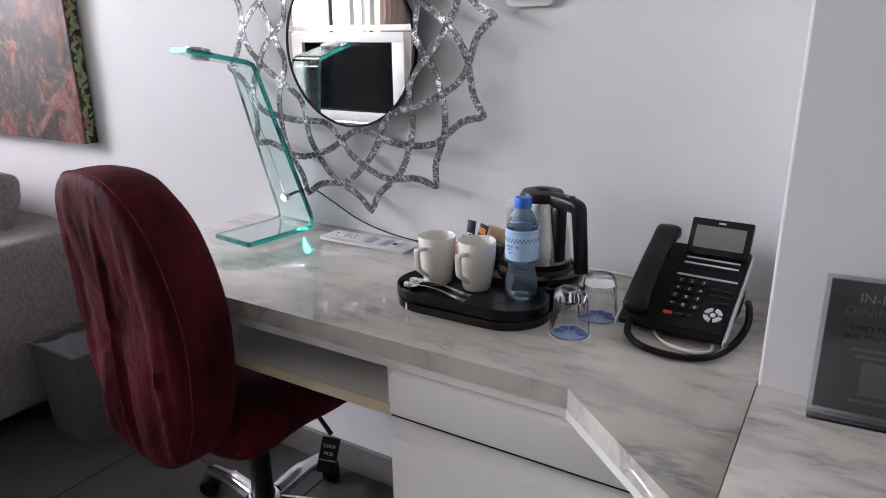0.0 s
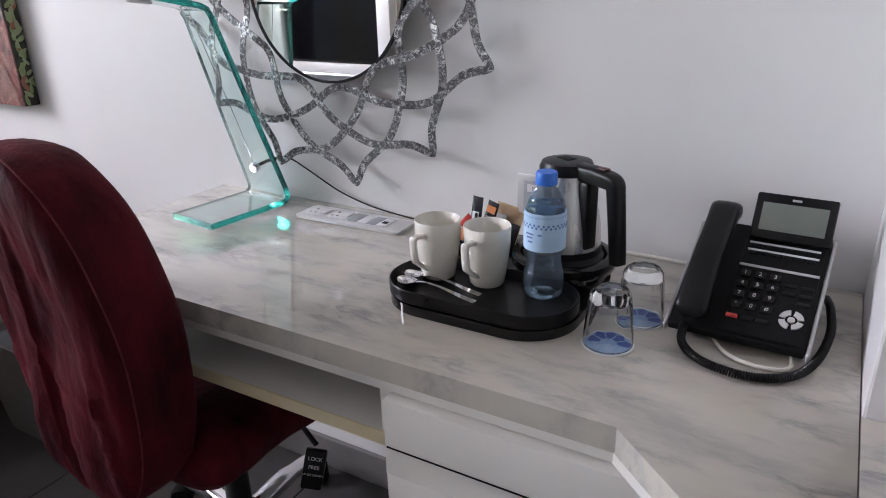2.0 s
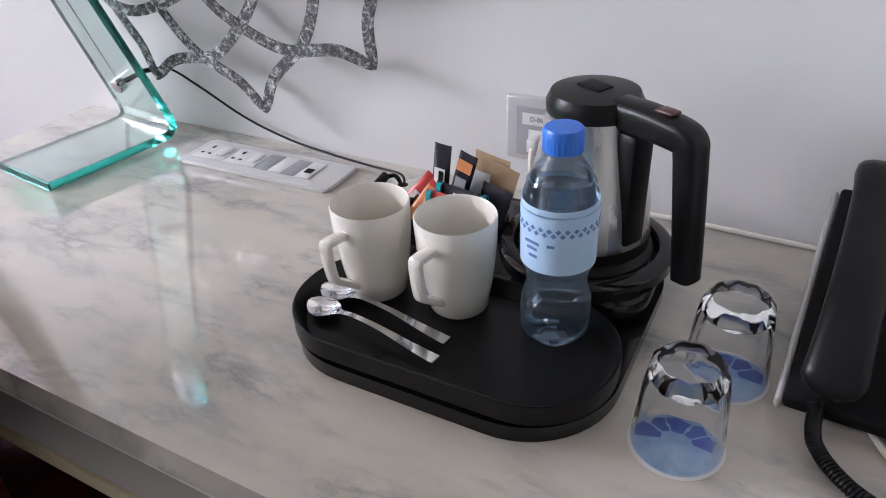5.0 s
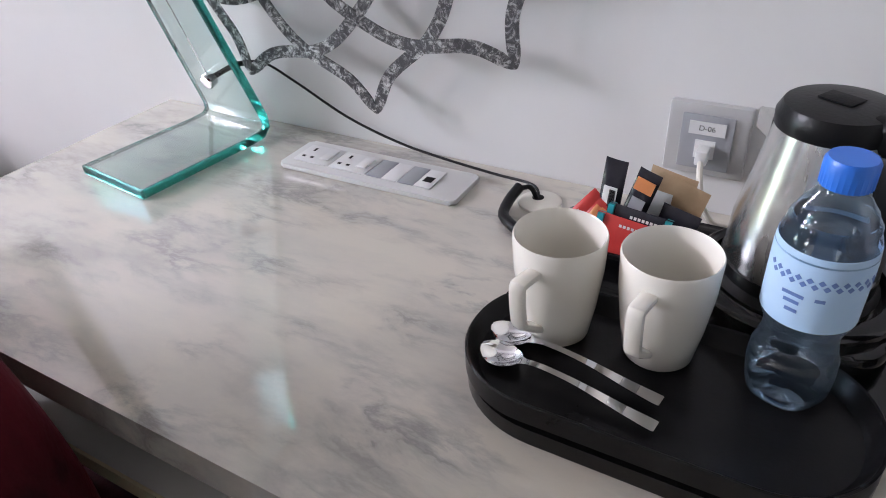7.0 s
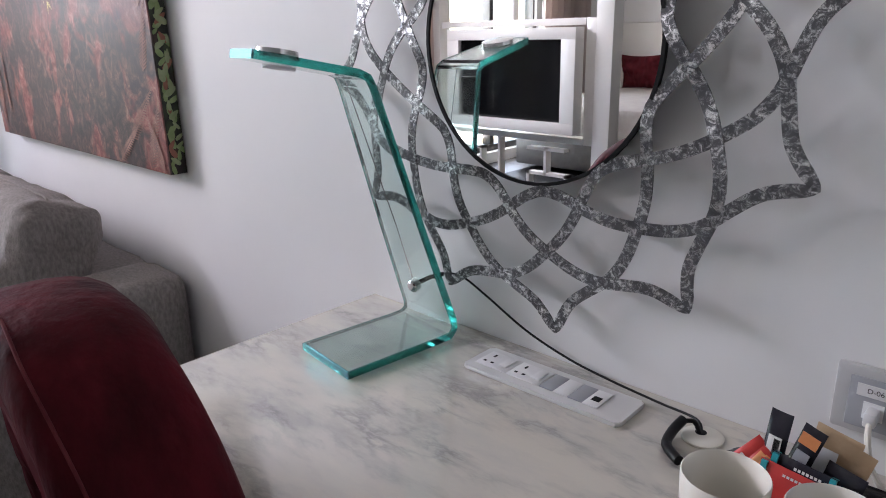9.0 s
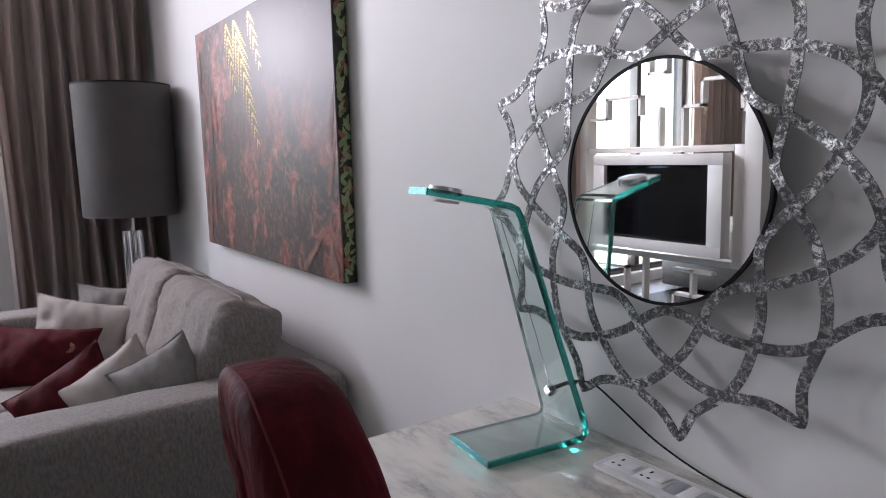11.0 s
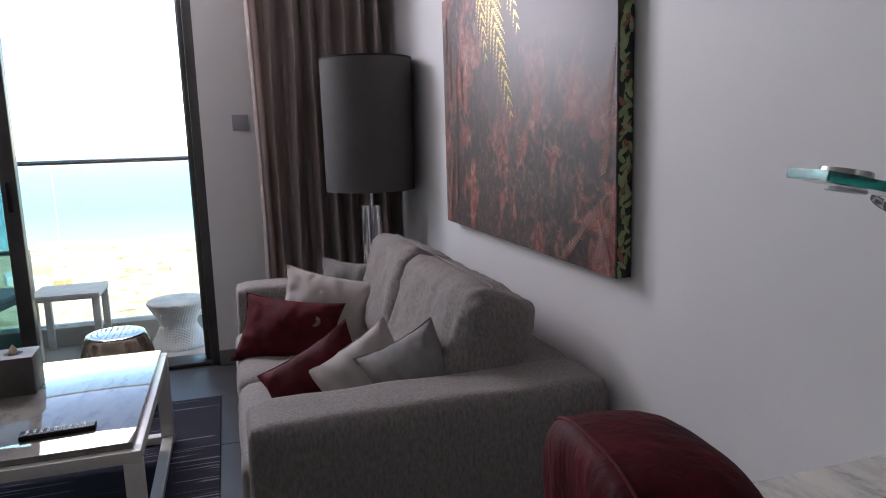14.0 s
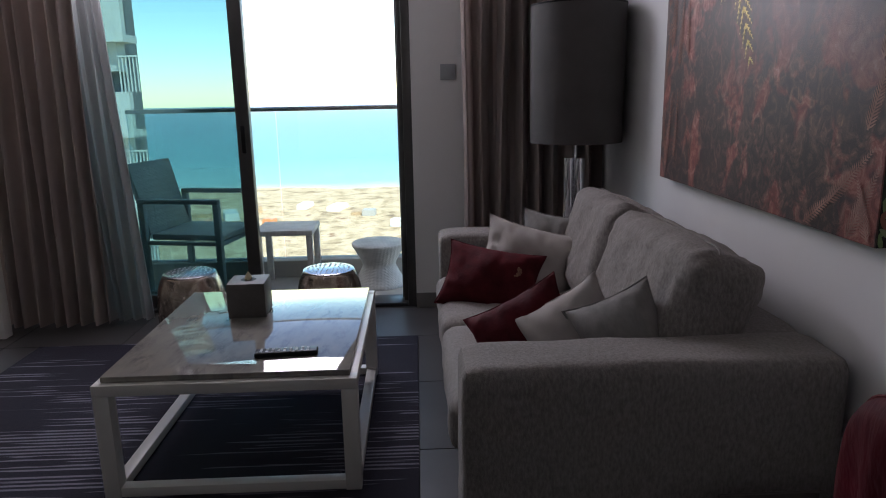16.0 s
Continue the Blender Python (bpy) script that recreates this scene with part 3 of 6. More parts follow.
structure("baseboard_north", boxes((-3.14, 1.377, -0.014, -0.001, 0, 0.09), bevel=0.002), SKIRT, "dark grey tiled skirting", "baseboard")
structure("baseboard_west", boxes((-3.239, -3.226, -1.06, -0.015, 0, 0.09), bevel=0.002), SKIRT, "dark grey tiled skirting", "baseboard")

# sliding door
door = thing("door_1", "dark aluminium sliding terrace door, its right leaf slid open", "door", (-3.36, -2.04, 0), kind="structure")
part("door_frame", boxes((-0.09, 0.09, 0.93, 0.979, 0, 2.66), (-0.09, 0.09, -0.979, -0.93, 0, 2.66), (-0.09, 0.09, -0.93, 0.93, 2.60, 2.66), (-0.09, 0.09, -0.93, 0.93, 0.0, 0.022), bevel=0.004), ALU, door)
part("jamb_rail", boxes((-0.05, -0.02, 0.895, 0.93, 0.022, 2.60), (0.02, 0.05, 0.905, 0.93, 0.022, 2.60), bevel=0.003), ALU, door)
for k, dx in enumerate((0.035, -0.035)):
    leaf = part("sliding_leaf", boxes((dx - 0.02, dx + 0.02, -0.02 - 0.012 * k, 0.055 - 0.012 * k, 0.022, 2.60), (dx - 0.02, dx + 0.02, -0.93, -0.85, 0.022, 2.60), (dx - 0.02, dx + 0.02, -0.85, -0.02, 0.022, 0.10), (dx - 0.02, dx + 0.02, -0.85, -0.02, 2.52, 2.60), bevel=0.003), ALU, door)
    if k == 0:
        g = part("pane", boxes((dx - 0.004, dx + 0.004, -0.85, -0.02, 0.10, 2.52)), PANE, leaf, "green tinted glass pane", smooth=False)
        g.visible_shadow = False
        part("handle", boxes((dx + 0.021, dx + 0.04, 0.005, 0.03, 0.93, 1.09), bevel=0.006), BLACK, leaf)
win = thing("window_1", "bedroom window with dark aluminium frame", "window", (-3.36, -4.41, 0.1), kind="structure")
part("window_frame", boxes((-0.05, 0.05, -0.69, -0.63, 0, 2.32), (-0.05, 0.05, 0.63, 0.69, 0, 2.32), (-0.05, 0.05, -0.63, 0.63, 2.26, 2.32), (-0.05, 0.05, -0.63, 0.63, 0, 0.06), (-0.05, 0.05, -0.03, 0.03, 0.06, 2.26), bevel=0.004), ALU, win)

# light switch by the door, wall plates
sw = thing("light_switch", "grey square light switch on the window wall", "switch", (-3.24, -0.852, 1.362))
part("plate", boxes((0, 0.009, -0.043, 0.043, -0.043, 0.043), bevel=0.003), GREYP, sw)
part("rocker", boxes((0.0095, 0.013, -0.03, 0.03, -0.03, 0.03), bevel=0.002), GREYP, sw)
pl = thing("wall_plate", "white rounded plastic control plate high on the wall", "switch", (0.84, 0, 1.33))
bm = prism(rounded(-0.052, 0.052, -0.042, 0.042, 0.012), 0, 0.014, 0.004)
bm.transform(Matrix.Rotation(radians(90), 4, "X"))
part("cover", bm, TRIM, pl)
bm = prism(rounded(-0.04, 0.04, -0.03, 0.03, 0.008), 0.0145, 0.017, 0.001)
bm.transform(Matrix.Rotation(radians(90), 4, "X"))
part("face", bm, GREYP, pl)

# ---- desk and counter ----
desk_plan = [(0, -0.001), (0, -0.508), (1.143, -0.508), (1.3757, -0.728), (1.3757, -0.001)]
counter = thing("marble_worktop", "polished grey-veined white marble desk top", "worktop", (0, 0, 0))
part("slab", prism(desk_plan, 0.715, 0.75, 0.002), MARBLE, counter)
part("underframe", prism([(0.012, -0.006), (0.012, -0.499), (1.139, -0.499), (1.374, -0.718), (1.374, -0.006)], 0.694, 0.7145, 0.002), WHITE, counter, "white lacquered apron")
side = thing("counter_slab", "grey-veined marble counter slab beside the column", "worktop", (0, 0, 0))
part("slab", prism([(1.3764, -0.3625), (1.3764, -0.730), (1.62, -0.955), (3.19, -0.955), (3.19, -0.3625)], 0.715, 0.75, 0.002), MARBLE2, side)
part("apron", prism([(1.3765, -0.370), (1.3765, -0.721), (1.616, -0.943), (3.19, -0.943), (3.19, -0.370)], 0.694, 0.7145, 0.002), WHITE, side)
under = thing("counter_cabinet", "white lacquered cabinet under the counter slab", "cabinet", (0, 0, 0))
part("body", prism([(1.40, -0.38), (1.40, -0.60), (1.62, -0.80), (3.15, -0.80), (3.15, -0.38)], 0.0, 0.693, 0.002), WHITE, under)
cab = thing("drawer_cabinet", "white lacquered drawer unit with moulded finger pull under the desk", "cabinet", (0.828, -0.5, 0))
part("body", boxes((0, 0.546, 0.03, 0.49, 0.06, 0.6935), bevel=0.002), WHITE, cab)
part("plinth", boxes((0.01, 0.5, 0.06, 0.47, 0, 0.06)), SKIRT, cab)
part("drawer_front", boxes((0.001, 0.54, -0.018, 0.029, 0.616, 0.692), bevel=0.002), WHITE, cab)
bm = bmesh.new()
box(bm, 0.001, 0.54, -0.018, 0.029, 0.075, 0.572, bevel=0.002)
scoop = [(0.03, 0.0), (0.06, 0.010), (0.11, 0.024), (0.54, 0.024)]
lo = [bm.verts.new((x, -0.018, 0.57)) for x, d in [(0.001, 0)] + scoop]
mid = [bm.verts.new((x, -0.017 + d * 0.35, 0.6 - d * 0.5)) for x, d in [(0.001, 0)] + scoop]
hi = [bm.verts.new((x, -0.016 + d * 1.2, 0.612 - d * 0.25)) for x, d in [(0.001, 0)] + scoop]
for a, b in ((lo, mid), (mid, hi)):
    for i in range(len(a) - 1):
        bm.faces.new((a[i], a[i + 1], b[i + 1], b[i]))
part("door_front", bm, WHITE, cab, "white front with a scooped finger pull")
part("pull_gap", boxes((0.004, 0.54, -0.0185, 0.029, 0.6143, 0.6157)), BLACKM, cab)
tray_shelf = thing("keyboard_shelf", "white open shelf under the desk with a yellowed edge", "shelf", (0.03, -0.5, 0.6))
part("board", boxes((0, 0.797, 0.004, 0.45, 0, 0.02), bevel=0.001), WHITE, tray_shelf)
part("edge_strip", boxes((0, 0.797, 0.0, 0.0035, -0.001, 0.021)), CREAM, tray_shelf, "yellowed edge strip")
part("side", boxes((0.0, 0.018, 0.006, 0.45, 0.0205, 0.0935)), WHITE, tray_shelf)
part("side", boxes((0.779, 0.797, 0.006, 0.45, 0.0205, 0.0935)), WHITE, tray_shelf)
part("back_panel", boxes((0.02, 0.778, 0.43, 0.45, 0.0205, 0.0935)), WHITE, tray_shelf)

# ---- round mirror with woven silver straps ----
MX, MZ = 0.384, 1.212
mirror = thing("wall_mirror", "round mirror in a woven lattice of flaked silver metal straps", "mirror", (MX, 0, MZ))
bm = lathe([(0, 0), (0.188, 0), (0.188, 0.004), (0, 0.004)], 72)
bm.transform(Matrix.Translation((0.006, -0.034, 0)) @ Matrix.Rotation(radians(90), 4, "X"))
part("glass", bm, MIRROR, mirror, "round silvered mirror glass")
bm = lathe([(0.186, 0), (0.191, 0), (0.191, 0.007), (0.186, 0.007)], 72, closed=True)
bm.transform(Matrix.Translation((0.006, -0.033, 0)) @ Matrix.Rotation(radians(90), 4, "X"))
part("rim", bm, BLACKM, mirror, "thin black rim")
bm = lathe([(0, 0), (0.180, 0), (0.180, 0.03), (0, 0.03)], 48)
bm.transform(Matrix.Translation((0, -0.001, 0)) @ Matrix.Rotation(radians(90), 4, "X"))
part("backing", bm, BLACKM, mirror)
PROFILE = [(0, 0.1985), (6, 0.2045), (12, 0.2185), (18, 0.2385), (25, 0.265), (31, 0.288), (37, 0.3125), (43, 0.330), (50, 0.3425), (55, 0.357), (58, 0.379), (60, 0.4045)]


def strap(mid):
    rows = []
    for u, r in PROFILE[:0:-1]:
        rows.append((-u, r))
    rows += PROFILE
    fine = spline([(u, r, 0) for u, r in rows], 4)
    bm = bmesh.new()
    pts = []
    for p in fine:
        a = radians(mid + p.x)
        weave = 0.0032 * math.sin(radians(p.x) * 12)
        pts.append(Vector((p.y * math.cos(a), -0.040 + weave, p.y * math.sin(a))))
    rings = []
    n = len(pts)
    for i, p in enumerate(pts):
        d = (pts[min(i + 1, n - 1)] - pts[max(i - 1, 0)]).normalized()
        out = Vector((0, -1, 0)).cross(d).normalized()
        w = 0.0078
        e = min(i, n - 1 - i)
        if e < 3:
            w *= (0.06, 0.5, 0.82)[e]
        rings.append([bm.verts.new(p + out * w * s + Vector((0, 0.0011 * k, 0))) for s, k in ((-1, -1), (1, -1), (1, 1), (-1, 1))])
    for a, b in zip(rings, rings[1:]):
        for k in range(4):
            bm.faces.new((a[k], a[(k + 1) % 4], b[(k + 1) % 4], b[k]))
    bm.faces.new(rings[0][::-1])
    bm.faces.new(rings[-1])
    bmesh.ops.recalc_face_normals(bm, faces=bm.faces[:])
    return bm


for k in range(12):
    part("strap", strap(8.5 + 30 * k), SILVER, mirror, smooth=False)

# ---- painting ----
paint = thing("canvas_painting", "dark red floral canvas print with gold fern and leafy edge", "painting", (-1.38, -0.004, 1.35))
PW, PH = 0.676, 0.45
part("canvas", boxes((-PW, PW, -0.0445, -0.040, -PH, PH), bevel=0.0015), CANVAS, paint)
part("wrapped_edge", boxes((-PW, PW, -0.0398, 0.0, -PH, PH)), LEAFP, paint, "leaf-printed canvas edge", smooth=False)


def fern(bm, base, tip, width, n, y, droop=0.35, slim=0.62):
    """A flat fern frond: leaflets shortening along a bent rib."""
    b, e = Vector(base), Vector(tip)
    ax = (e - b).normalized()
    sd = Vector((ax.z, 0, -ax.x))
    L = (e - b).length
    for i in range(n):
        s = (i + 0.5) / n
        p = b + ax * L * s
        ln = width * (0.35 + 0.65 * math.sin(math.pi * min(1, s * 0.75 + 0.25))) * (1 - 0.6 * s)
        for q in (1, -1):
            d = (sd * q + ax * droop * 1.6).normalized()
            k = ax * (L / n) * slim
            v = [p - k * 0.5, p + d * ln * 0.45 - k * 0.9, p + d * ln, p + d * ln * 0.5 + k * 0.8, p + k * 0.5]
            bm.faces.new([bm.verts.new((w.x, y, w.z)) for w in (v if q > 0 else v[::-1])])
    v = [b - sd * 0.003, b + sd * 0.003, e]
    bm.faces.new([bm.verts.new((w.x, y - 0.0002, w.z)) for w in v])


bm = bmesh.new()
rnd = random.Random(12)
for q, (x0, z0, x1, z1, spread, count) in enumerate([(-0.165, 0.447, 0.045, -0.045, 0.160, 10), (-0.25, 0.447, -0.175, 0.16, 0.095, 6), (0.0, 0.447, 0.105, 0.22, 0.085, 5)]):
    rib0, rib1 = Vector((x0, 0, z0)), Vector((x1, 0, z1))
    ax = (rib1 - rib0).normalized()
    sd = Vector((-ax.z, 0, ax.x))
    for k in range(count):
        u = (k + 0.4) / count
        p = rib0.lerp(rib1, u)
        ln = spread * (1 - u) ** 0.75 * rnd.uniform(0.85, 1.1) + 0.016
        for side_ in (1, -1):
            tip = p + (sd * side_ * 0.62 + ax * 0.9 + Vector((0, 0, -0.25))).normalized() * ln
            tip.z = min(tip.z, 0.445)
            fern(bm, tuple(p), tuple(tip), 0.009 + 0.11 * ln, max(4, int(ln / 0.0145)), -0.0452 - 0.00002 * (k + 20 * q), 0.75, 0.30)
part("gold_fern", bm, GOLD, paint, "gold fern fronds", smooth=False)
for i, (x0, z0, x1, z1, w, n) in enumerate([(0.575, -0.445, 0.668, -0.27, 0.042, 22), (0.49, -0.375, 0.645, -0.235, 0.036, 22), (0.61, -0.20, 0.665, -0.03, 0.034, 20), (0.635, -0.05, 0.668, 0.12, 0.028, 18), (-0.66, -0.10, -0.625, 0.14, 0.03, 24), (-0.665, -0.20, -0.60, -0.43, 0.026, 22), (-0.60, 0.05, -0.57, 0.33, 0.045, 20), (-0.52, -0.02, -0.50, 0.24, 0.036, 20), (-0.62, -0.40, -0.57, -0.12, 0.036, 20), (-0.53, -0.36, -0.515, -0.10, 0.028, 18), (-0.44, 0.02, -0.455, 0.20, 0.026, 16), (-0.64, 0.20, -0.62, 0.42, 0.036, 18), (0.40, -0.44, 0.55, -0.33, 0.030, 18), (0.655, -0.44, 0.60, -0.31, 0.034, 18)]):
    bm = bmesh.new()
    fern(bm, (x0, 0, z0), (x1, 0, z1), w, n, -0.0452 - 0.0003 * i, 0.55, 0.40)
    part("red_fern", bm, FERNRED, paint, "dull red fern frond", smooth=False)

# printed leaves overlapping along the wrapped edge
rnd = random.Random(31)
for mt, count, lift, tint in ((LEAFGREEN, 56, 0.0004, "green leaf print"), (LEAFRUST, 16, 0.0010, "rust leaf print"), (LEAFPALE, 40, 0.0014, "pale green leaf print")):
    for i in range(count):
        bm = bmesh.new()
        cy, cz = rnd.uniform(-0.034, -0.005), PH * (2 * (i + rnd.random()) / count - 1) * 0.97
        a, ln = rnd.uniform(-1.1, 1.1), rnd.uniform(0.020, 0.040)
        wd = ln * rnd.uniform(0.32, 0.46)
        out = []
        for q in range(10):
            th = 2 * math.pi * q / 10
            u, v = math.cos(th) * ln / 2, math.sin(th) * wd / 2 * (1 - 0.35 * math.cos(th))
            out.append((PW + lift + 0.00001 * i, max(-0.0392, min(-0.0005, cy + u * math.sin(a) + v * math.cos(a))), max(-PH, min(PH, cz + u * math.cos(a) - v * math.sin(a)))))
        bm.faces.new([bm.verts.new(w) for w in out])
        part("printed_leaf", bm, mt, paint, tint, smooth=False)

# ---- bent glass desk lamp ----
lamp = thing("desk_lamp", "bent aqua glass desk lamp with a chrome disc head", "lamp", (0, 0, 0))
line = [(0.169, -0.245, 0.7565, 0.064), (0.187, -0.075, 0.7565, 0.064), (0.1895, -0.052, 0.7580, 0.064), (0.190, -0.042, 0.766, 0.063), (0.1895, -0.042, 0.780, 0.062), (0.1785, -0.085, 0.93, 0.054), (0.160, -0.146, 1.155, 0.041), (0.158, -0.152, 1.169, 0.040), (0.156, -0.165, 1.1755, 0.039), (0.142, -0.315, 1.207, 0.030)]
T = 0.0115
bm, edge = bmesh.new(), bmesh.new()
rings, rims = [], []
for i, (x, y, z, w) in enumerate(line):
    a, b = line[max(i - 1, 0)], line[min(i + 1, len(line) - 1)]
    d = Vector((b[0] - a[0], b[1] - a[1], b[2] - a[2])).normalized()
    across = Vector((1, -0.12, 0)).normalized()
    nrm = across.cross(d).normalized()
    c = Vector((x, y, z))
    rings.append([bm.verts.new(c + across * w * s + nrm * T / 2 * k) for s, k in ((-1, -1), (1, -1), (1, 1), (-1, 1))])
    rims.append([[edge.verts.new(c + across * (w * s + q * s) + nrm * T / 2 * k) for q, k in ((0.0005, -1), (0.003, -1), (0.003, 1), (0.0005, 1))] for s in (-1, 1)])
for a, b in zip(rings, rings[1:]):
    for k in range(4):
        bm.faces.new((a[k], a[(k + 1) % 4], b[(k + 1) % 4], b[k]))
bm.faces.new(rings[0][::-1])
bm.faces.new(rings[-1])
for s in (0, 1):
    for a, b in zip(rims, rims[1:]):
        for k in range(4):
            edge.faces.new((a[s][k], a[s][(k + 1) % 4], b[s][(k + 1) % 4], b[s][k]))
    edge.faces.new(rims[0][s])
    edge.faces.new(rims[-1][s])
bmesh.ops.recalc_face_normals(bm, faces=bm.faces[:])
bmesh.ops.recalc_face_normals(edge, faces=edge.faces[:])
for c0, c1, w in ((Vector(line[0][:3]), Vector(line[1][:3]), line[0][3]), (Vector(line[-1][:3]), Vector(line[-2][:3]), line[-1][3])):
    out = (c0 - c1).normalized()
    across = Vector((1, -0.12, 0)).normalized()
    nrm = across.cross(out).normalized()
    q = [edge.verts.new(c0 + across * (w + 0.003) * i + nrm * T / 2 * j + out * k) for k in (0.0005, 0.0035) for i, j in ((-1, -1), (1, -1), (1, 1), (-1, 1))]
    for f4 in ((0, 1, 2, 3), (4, 5, 6, 7), (0, 1, 5, 4), (1, 2, 6, 5), (2, 3, 7, 6), (3, 0, 4, 7)):
        edge.faces.new([q[k] for k in f4])
bmesh.ops.recalc_face_normals(edge, faces=edge.faces[:])
part("glass_sheet", bm, AQUA, lamp, "clear aqua bent glass", smooth=False)
part("polished_edge", edge, AQUAEDGE, lamp, "deep aqua polished edge", smooth=False)
bm = lathe([(0, -0.005), (0.026, -0.005), (0.029, 0.0), (0.028, 0.006), (0, 0.008)], 32)
bm.transform(pose(0.147, -0.268, 1.204, -11, 0, 0))
part("disc", bm, STEEL, lamp, "brushed metal disc")
bm = lathe([(0, -0.004), (0.022, -0.004), (0.022, 0.0), (0, 0.0)], 24)
bm.transform(pose(0.147, -0.266, 1.189, -11, 0, 0))
part("led_cover", bm, TRIM, lamp)
bm = lathe([(0, 0), (0.011, 0), (0.011, 0.012), (0.009, 0.014), (0, 0.014)], 20)
bm.transform(pose(0.183, -0.062, 0.832, 105, 0, 0))
part("knob", bm, CHROME, lamp, "chrome dimmer knob")
part("rod", tube([(0.184, -0.055, 0.834), (0.192, -0.03, 0.84), (0.206, -0.022, 0.842)], 0.004), BLACK, lamp)
part("wire", tube([(0.176, -0.065, 0.84), (0.172, -0.09, 0.93), (0.150, -0.159, 1.165)], 0.0009, 5), STEEL, lamp)
cable = spline([(0.204, -0.022, 0.843), (0.24, -0.016, 0.845), (0.29, -0.012, 0.822), (0.37, -0.012, 0.785), (0.45, -0.016, 0.765), (0.52, -0.02, 0.757), (0.60, -0.026, 0.7535), (0.655, -0.036, 0.756), (0.672, -0.055, 0.752)], 6)
cb = thing("lamp_cable", "thin black lamp cable drooping along the wall", "cable", (0, 0, 0))
part("cord", tube(cable, 0.0018, 8), BLACK, cb)

# ---- power strip, grommet, wall socket ----
ps = thing("desk_power_unit", "silver desk power unit with two white sockets and a data port", "socket", (0.461, -0.079, 0.7505), 0.9)
part("frame", prism(rounded(-0.129, 0.129, -0.036, 0.036, 0.006), 0, 0.0062, 0.0045, 3), PALEPLASTIC, ps)
for x in (-0.088, -0.031):
    s = part("socket_module", boxes((x - 0.028, x + 0.028, -0.022, 0.022, 0.0068, 0.0085), bevel=0.001), TRIM, ps, "white three-pin socket")
    part("pin_slots", boxes((x - 0.016, x - 0.0125, 0.006, 0.014, 0.0086, 0.0089), (x - 0.021, x - 0.016, -0.012, -0.008, 0.0086, 0.0089), (x - 0.008, x - 0.003, -0.012, -0.008, 0.0086, 0.0089)), BLACKM, s, smooth=False)
    part("rocker", boxes((x + 0.008, x + 0.022, -0.012, 0.014, 0.0087, 0.011), bevel=0.001), TRIM, s)
for x, mt in ((0.0095, GREYP), (0.0325, TRIM), (0.0555, GREYP), (0.0785, TRIM)):
    s = part("blank_module", boxes((x - 0.0113, x + 0.0113, -0.022, 0.022, 0.0068, 0.0083), bevel=0.0008), mt, ps)
    if x > 0.07:
        part("data_port", boxes((x - 0.006, x + 0.006, -0.009, 0.003, 0.0084, 0.0088)), BLACKM, s, smooth=False)
gr = thing("cable_grommet", "round cream cable grommet set in the desk", "grommet", (0.676, -0.062, 0.7505))
part("cap", lathe([(0, 0.0), (0.025, 0.0), (0.025, 0.002), (0.022, 0.0035), (0, 0.0035)], 28), CERAMIC, gr)
part("hole", lathe([(0, 0.0036), (0.007, 0.0036), (0, 0.0039)], 16, -0.004, 0.004), BLACKM, gr)
pg = thing("cable_plug", "black moulded inline plug lying beside the grommet", "plug", (0, 0, 0))
part("body", tube(spline([(0.651, -0.063, 0.766), (0.648, -0.085, 0.759), (0.655, -0.115, 0.757), (0.68, -0.135, 0.757)], 4), 0.0062, 10), BLACK, pg)
part("cord", tube(spline([(0.651, -0.066, 0.764), (0.662, -0.058, 0.765), (0.672, -0.060, 0.752)], 4), 0.003), BLACK, pg)
so = thing("wall_socket", "silver-grey wall data socket with a white plug", "socket", (0.836, 0, 0.835))
part("frame", boxes((-0.041, 0.041, -0.011, 0, -0.04, 0.04), bevel=0.004), SILVERP, so)
part("inset", boxes((-0.026, 0.026, -0.0135, -0.0112, -0.031, 0.029), bevel=0.003), GREYP, so)
part("label_window", boxes((-0.018, 0.018, -0.0147, -0.0137, 0.008, 0.022)), TRIM, so)
part("jack", boxes((-0.010, 0.010, -0.0145, -0.0137, -0.018, 0.002)), TRIM, so)
cu = bpy.data.curves.new("label_text", "FONT")
cu.body, cu.size, cu.align_x, cu.align_y = "D-06", 0.008, "CENTER", "CENTER"
tx = new("label_text", cu)
cu.materials.append(BLACKM)
tx.parent = so
tx.matrix_local = pose(0, -0.0149, 0.015, 90, 0, 0)
dc = thing("data_cable", "cream network cable with plug running behind the tray", "cable", (0, 0, 0))
part("plug", boxes((0.831, 0.843, -0.034, -0.0148, 0.817, 0.833), bevel=0.002), TRIM, dc)
part("cord", tube(spline([(0.837, -0.03, 0.823), (0.842, -0.046, 0.805), (0.853, -0.05, 0.775), (0.875, -0.04, 0.756), (0.95, -0.012, 0.7545), (1.1, -0.012, 0.7545), (1.2, -0.02, 0.7545), (1.26, -0.05, 0.7545)], 6), 0.0032), CERAMIC, dc)

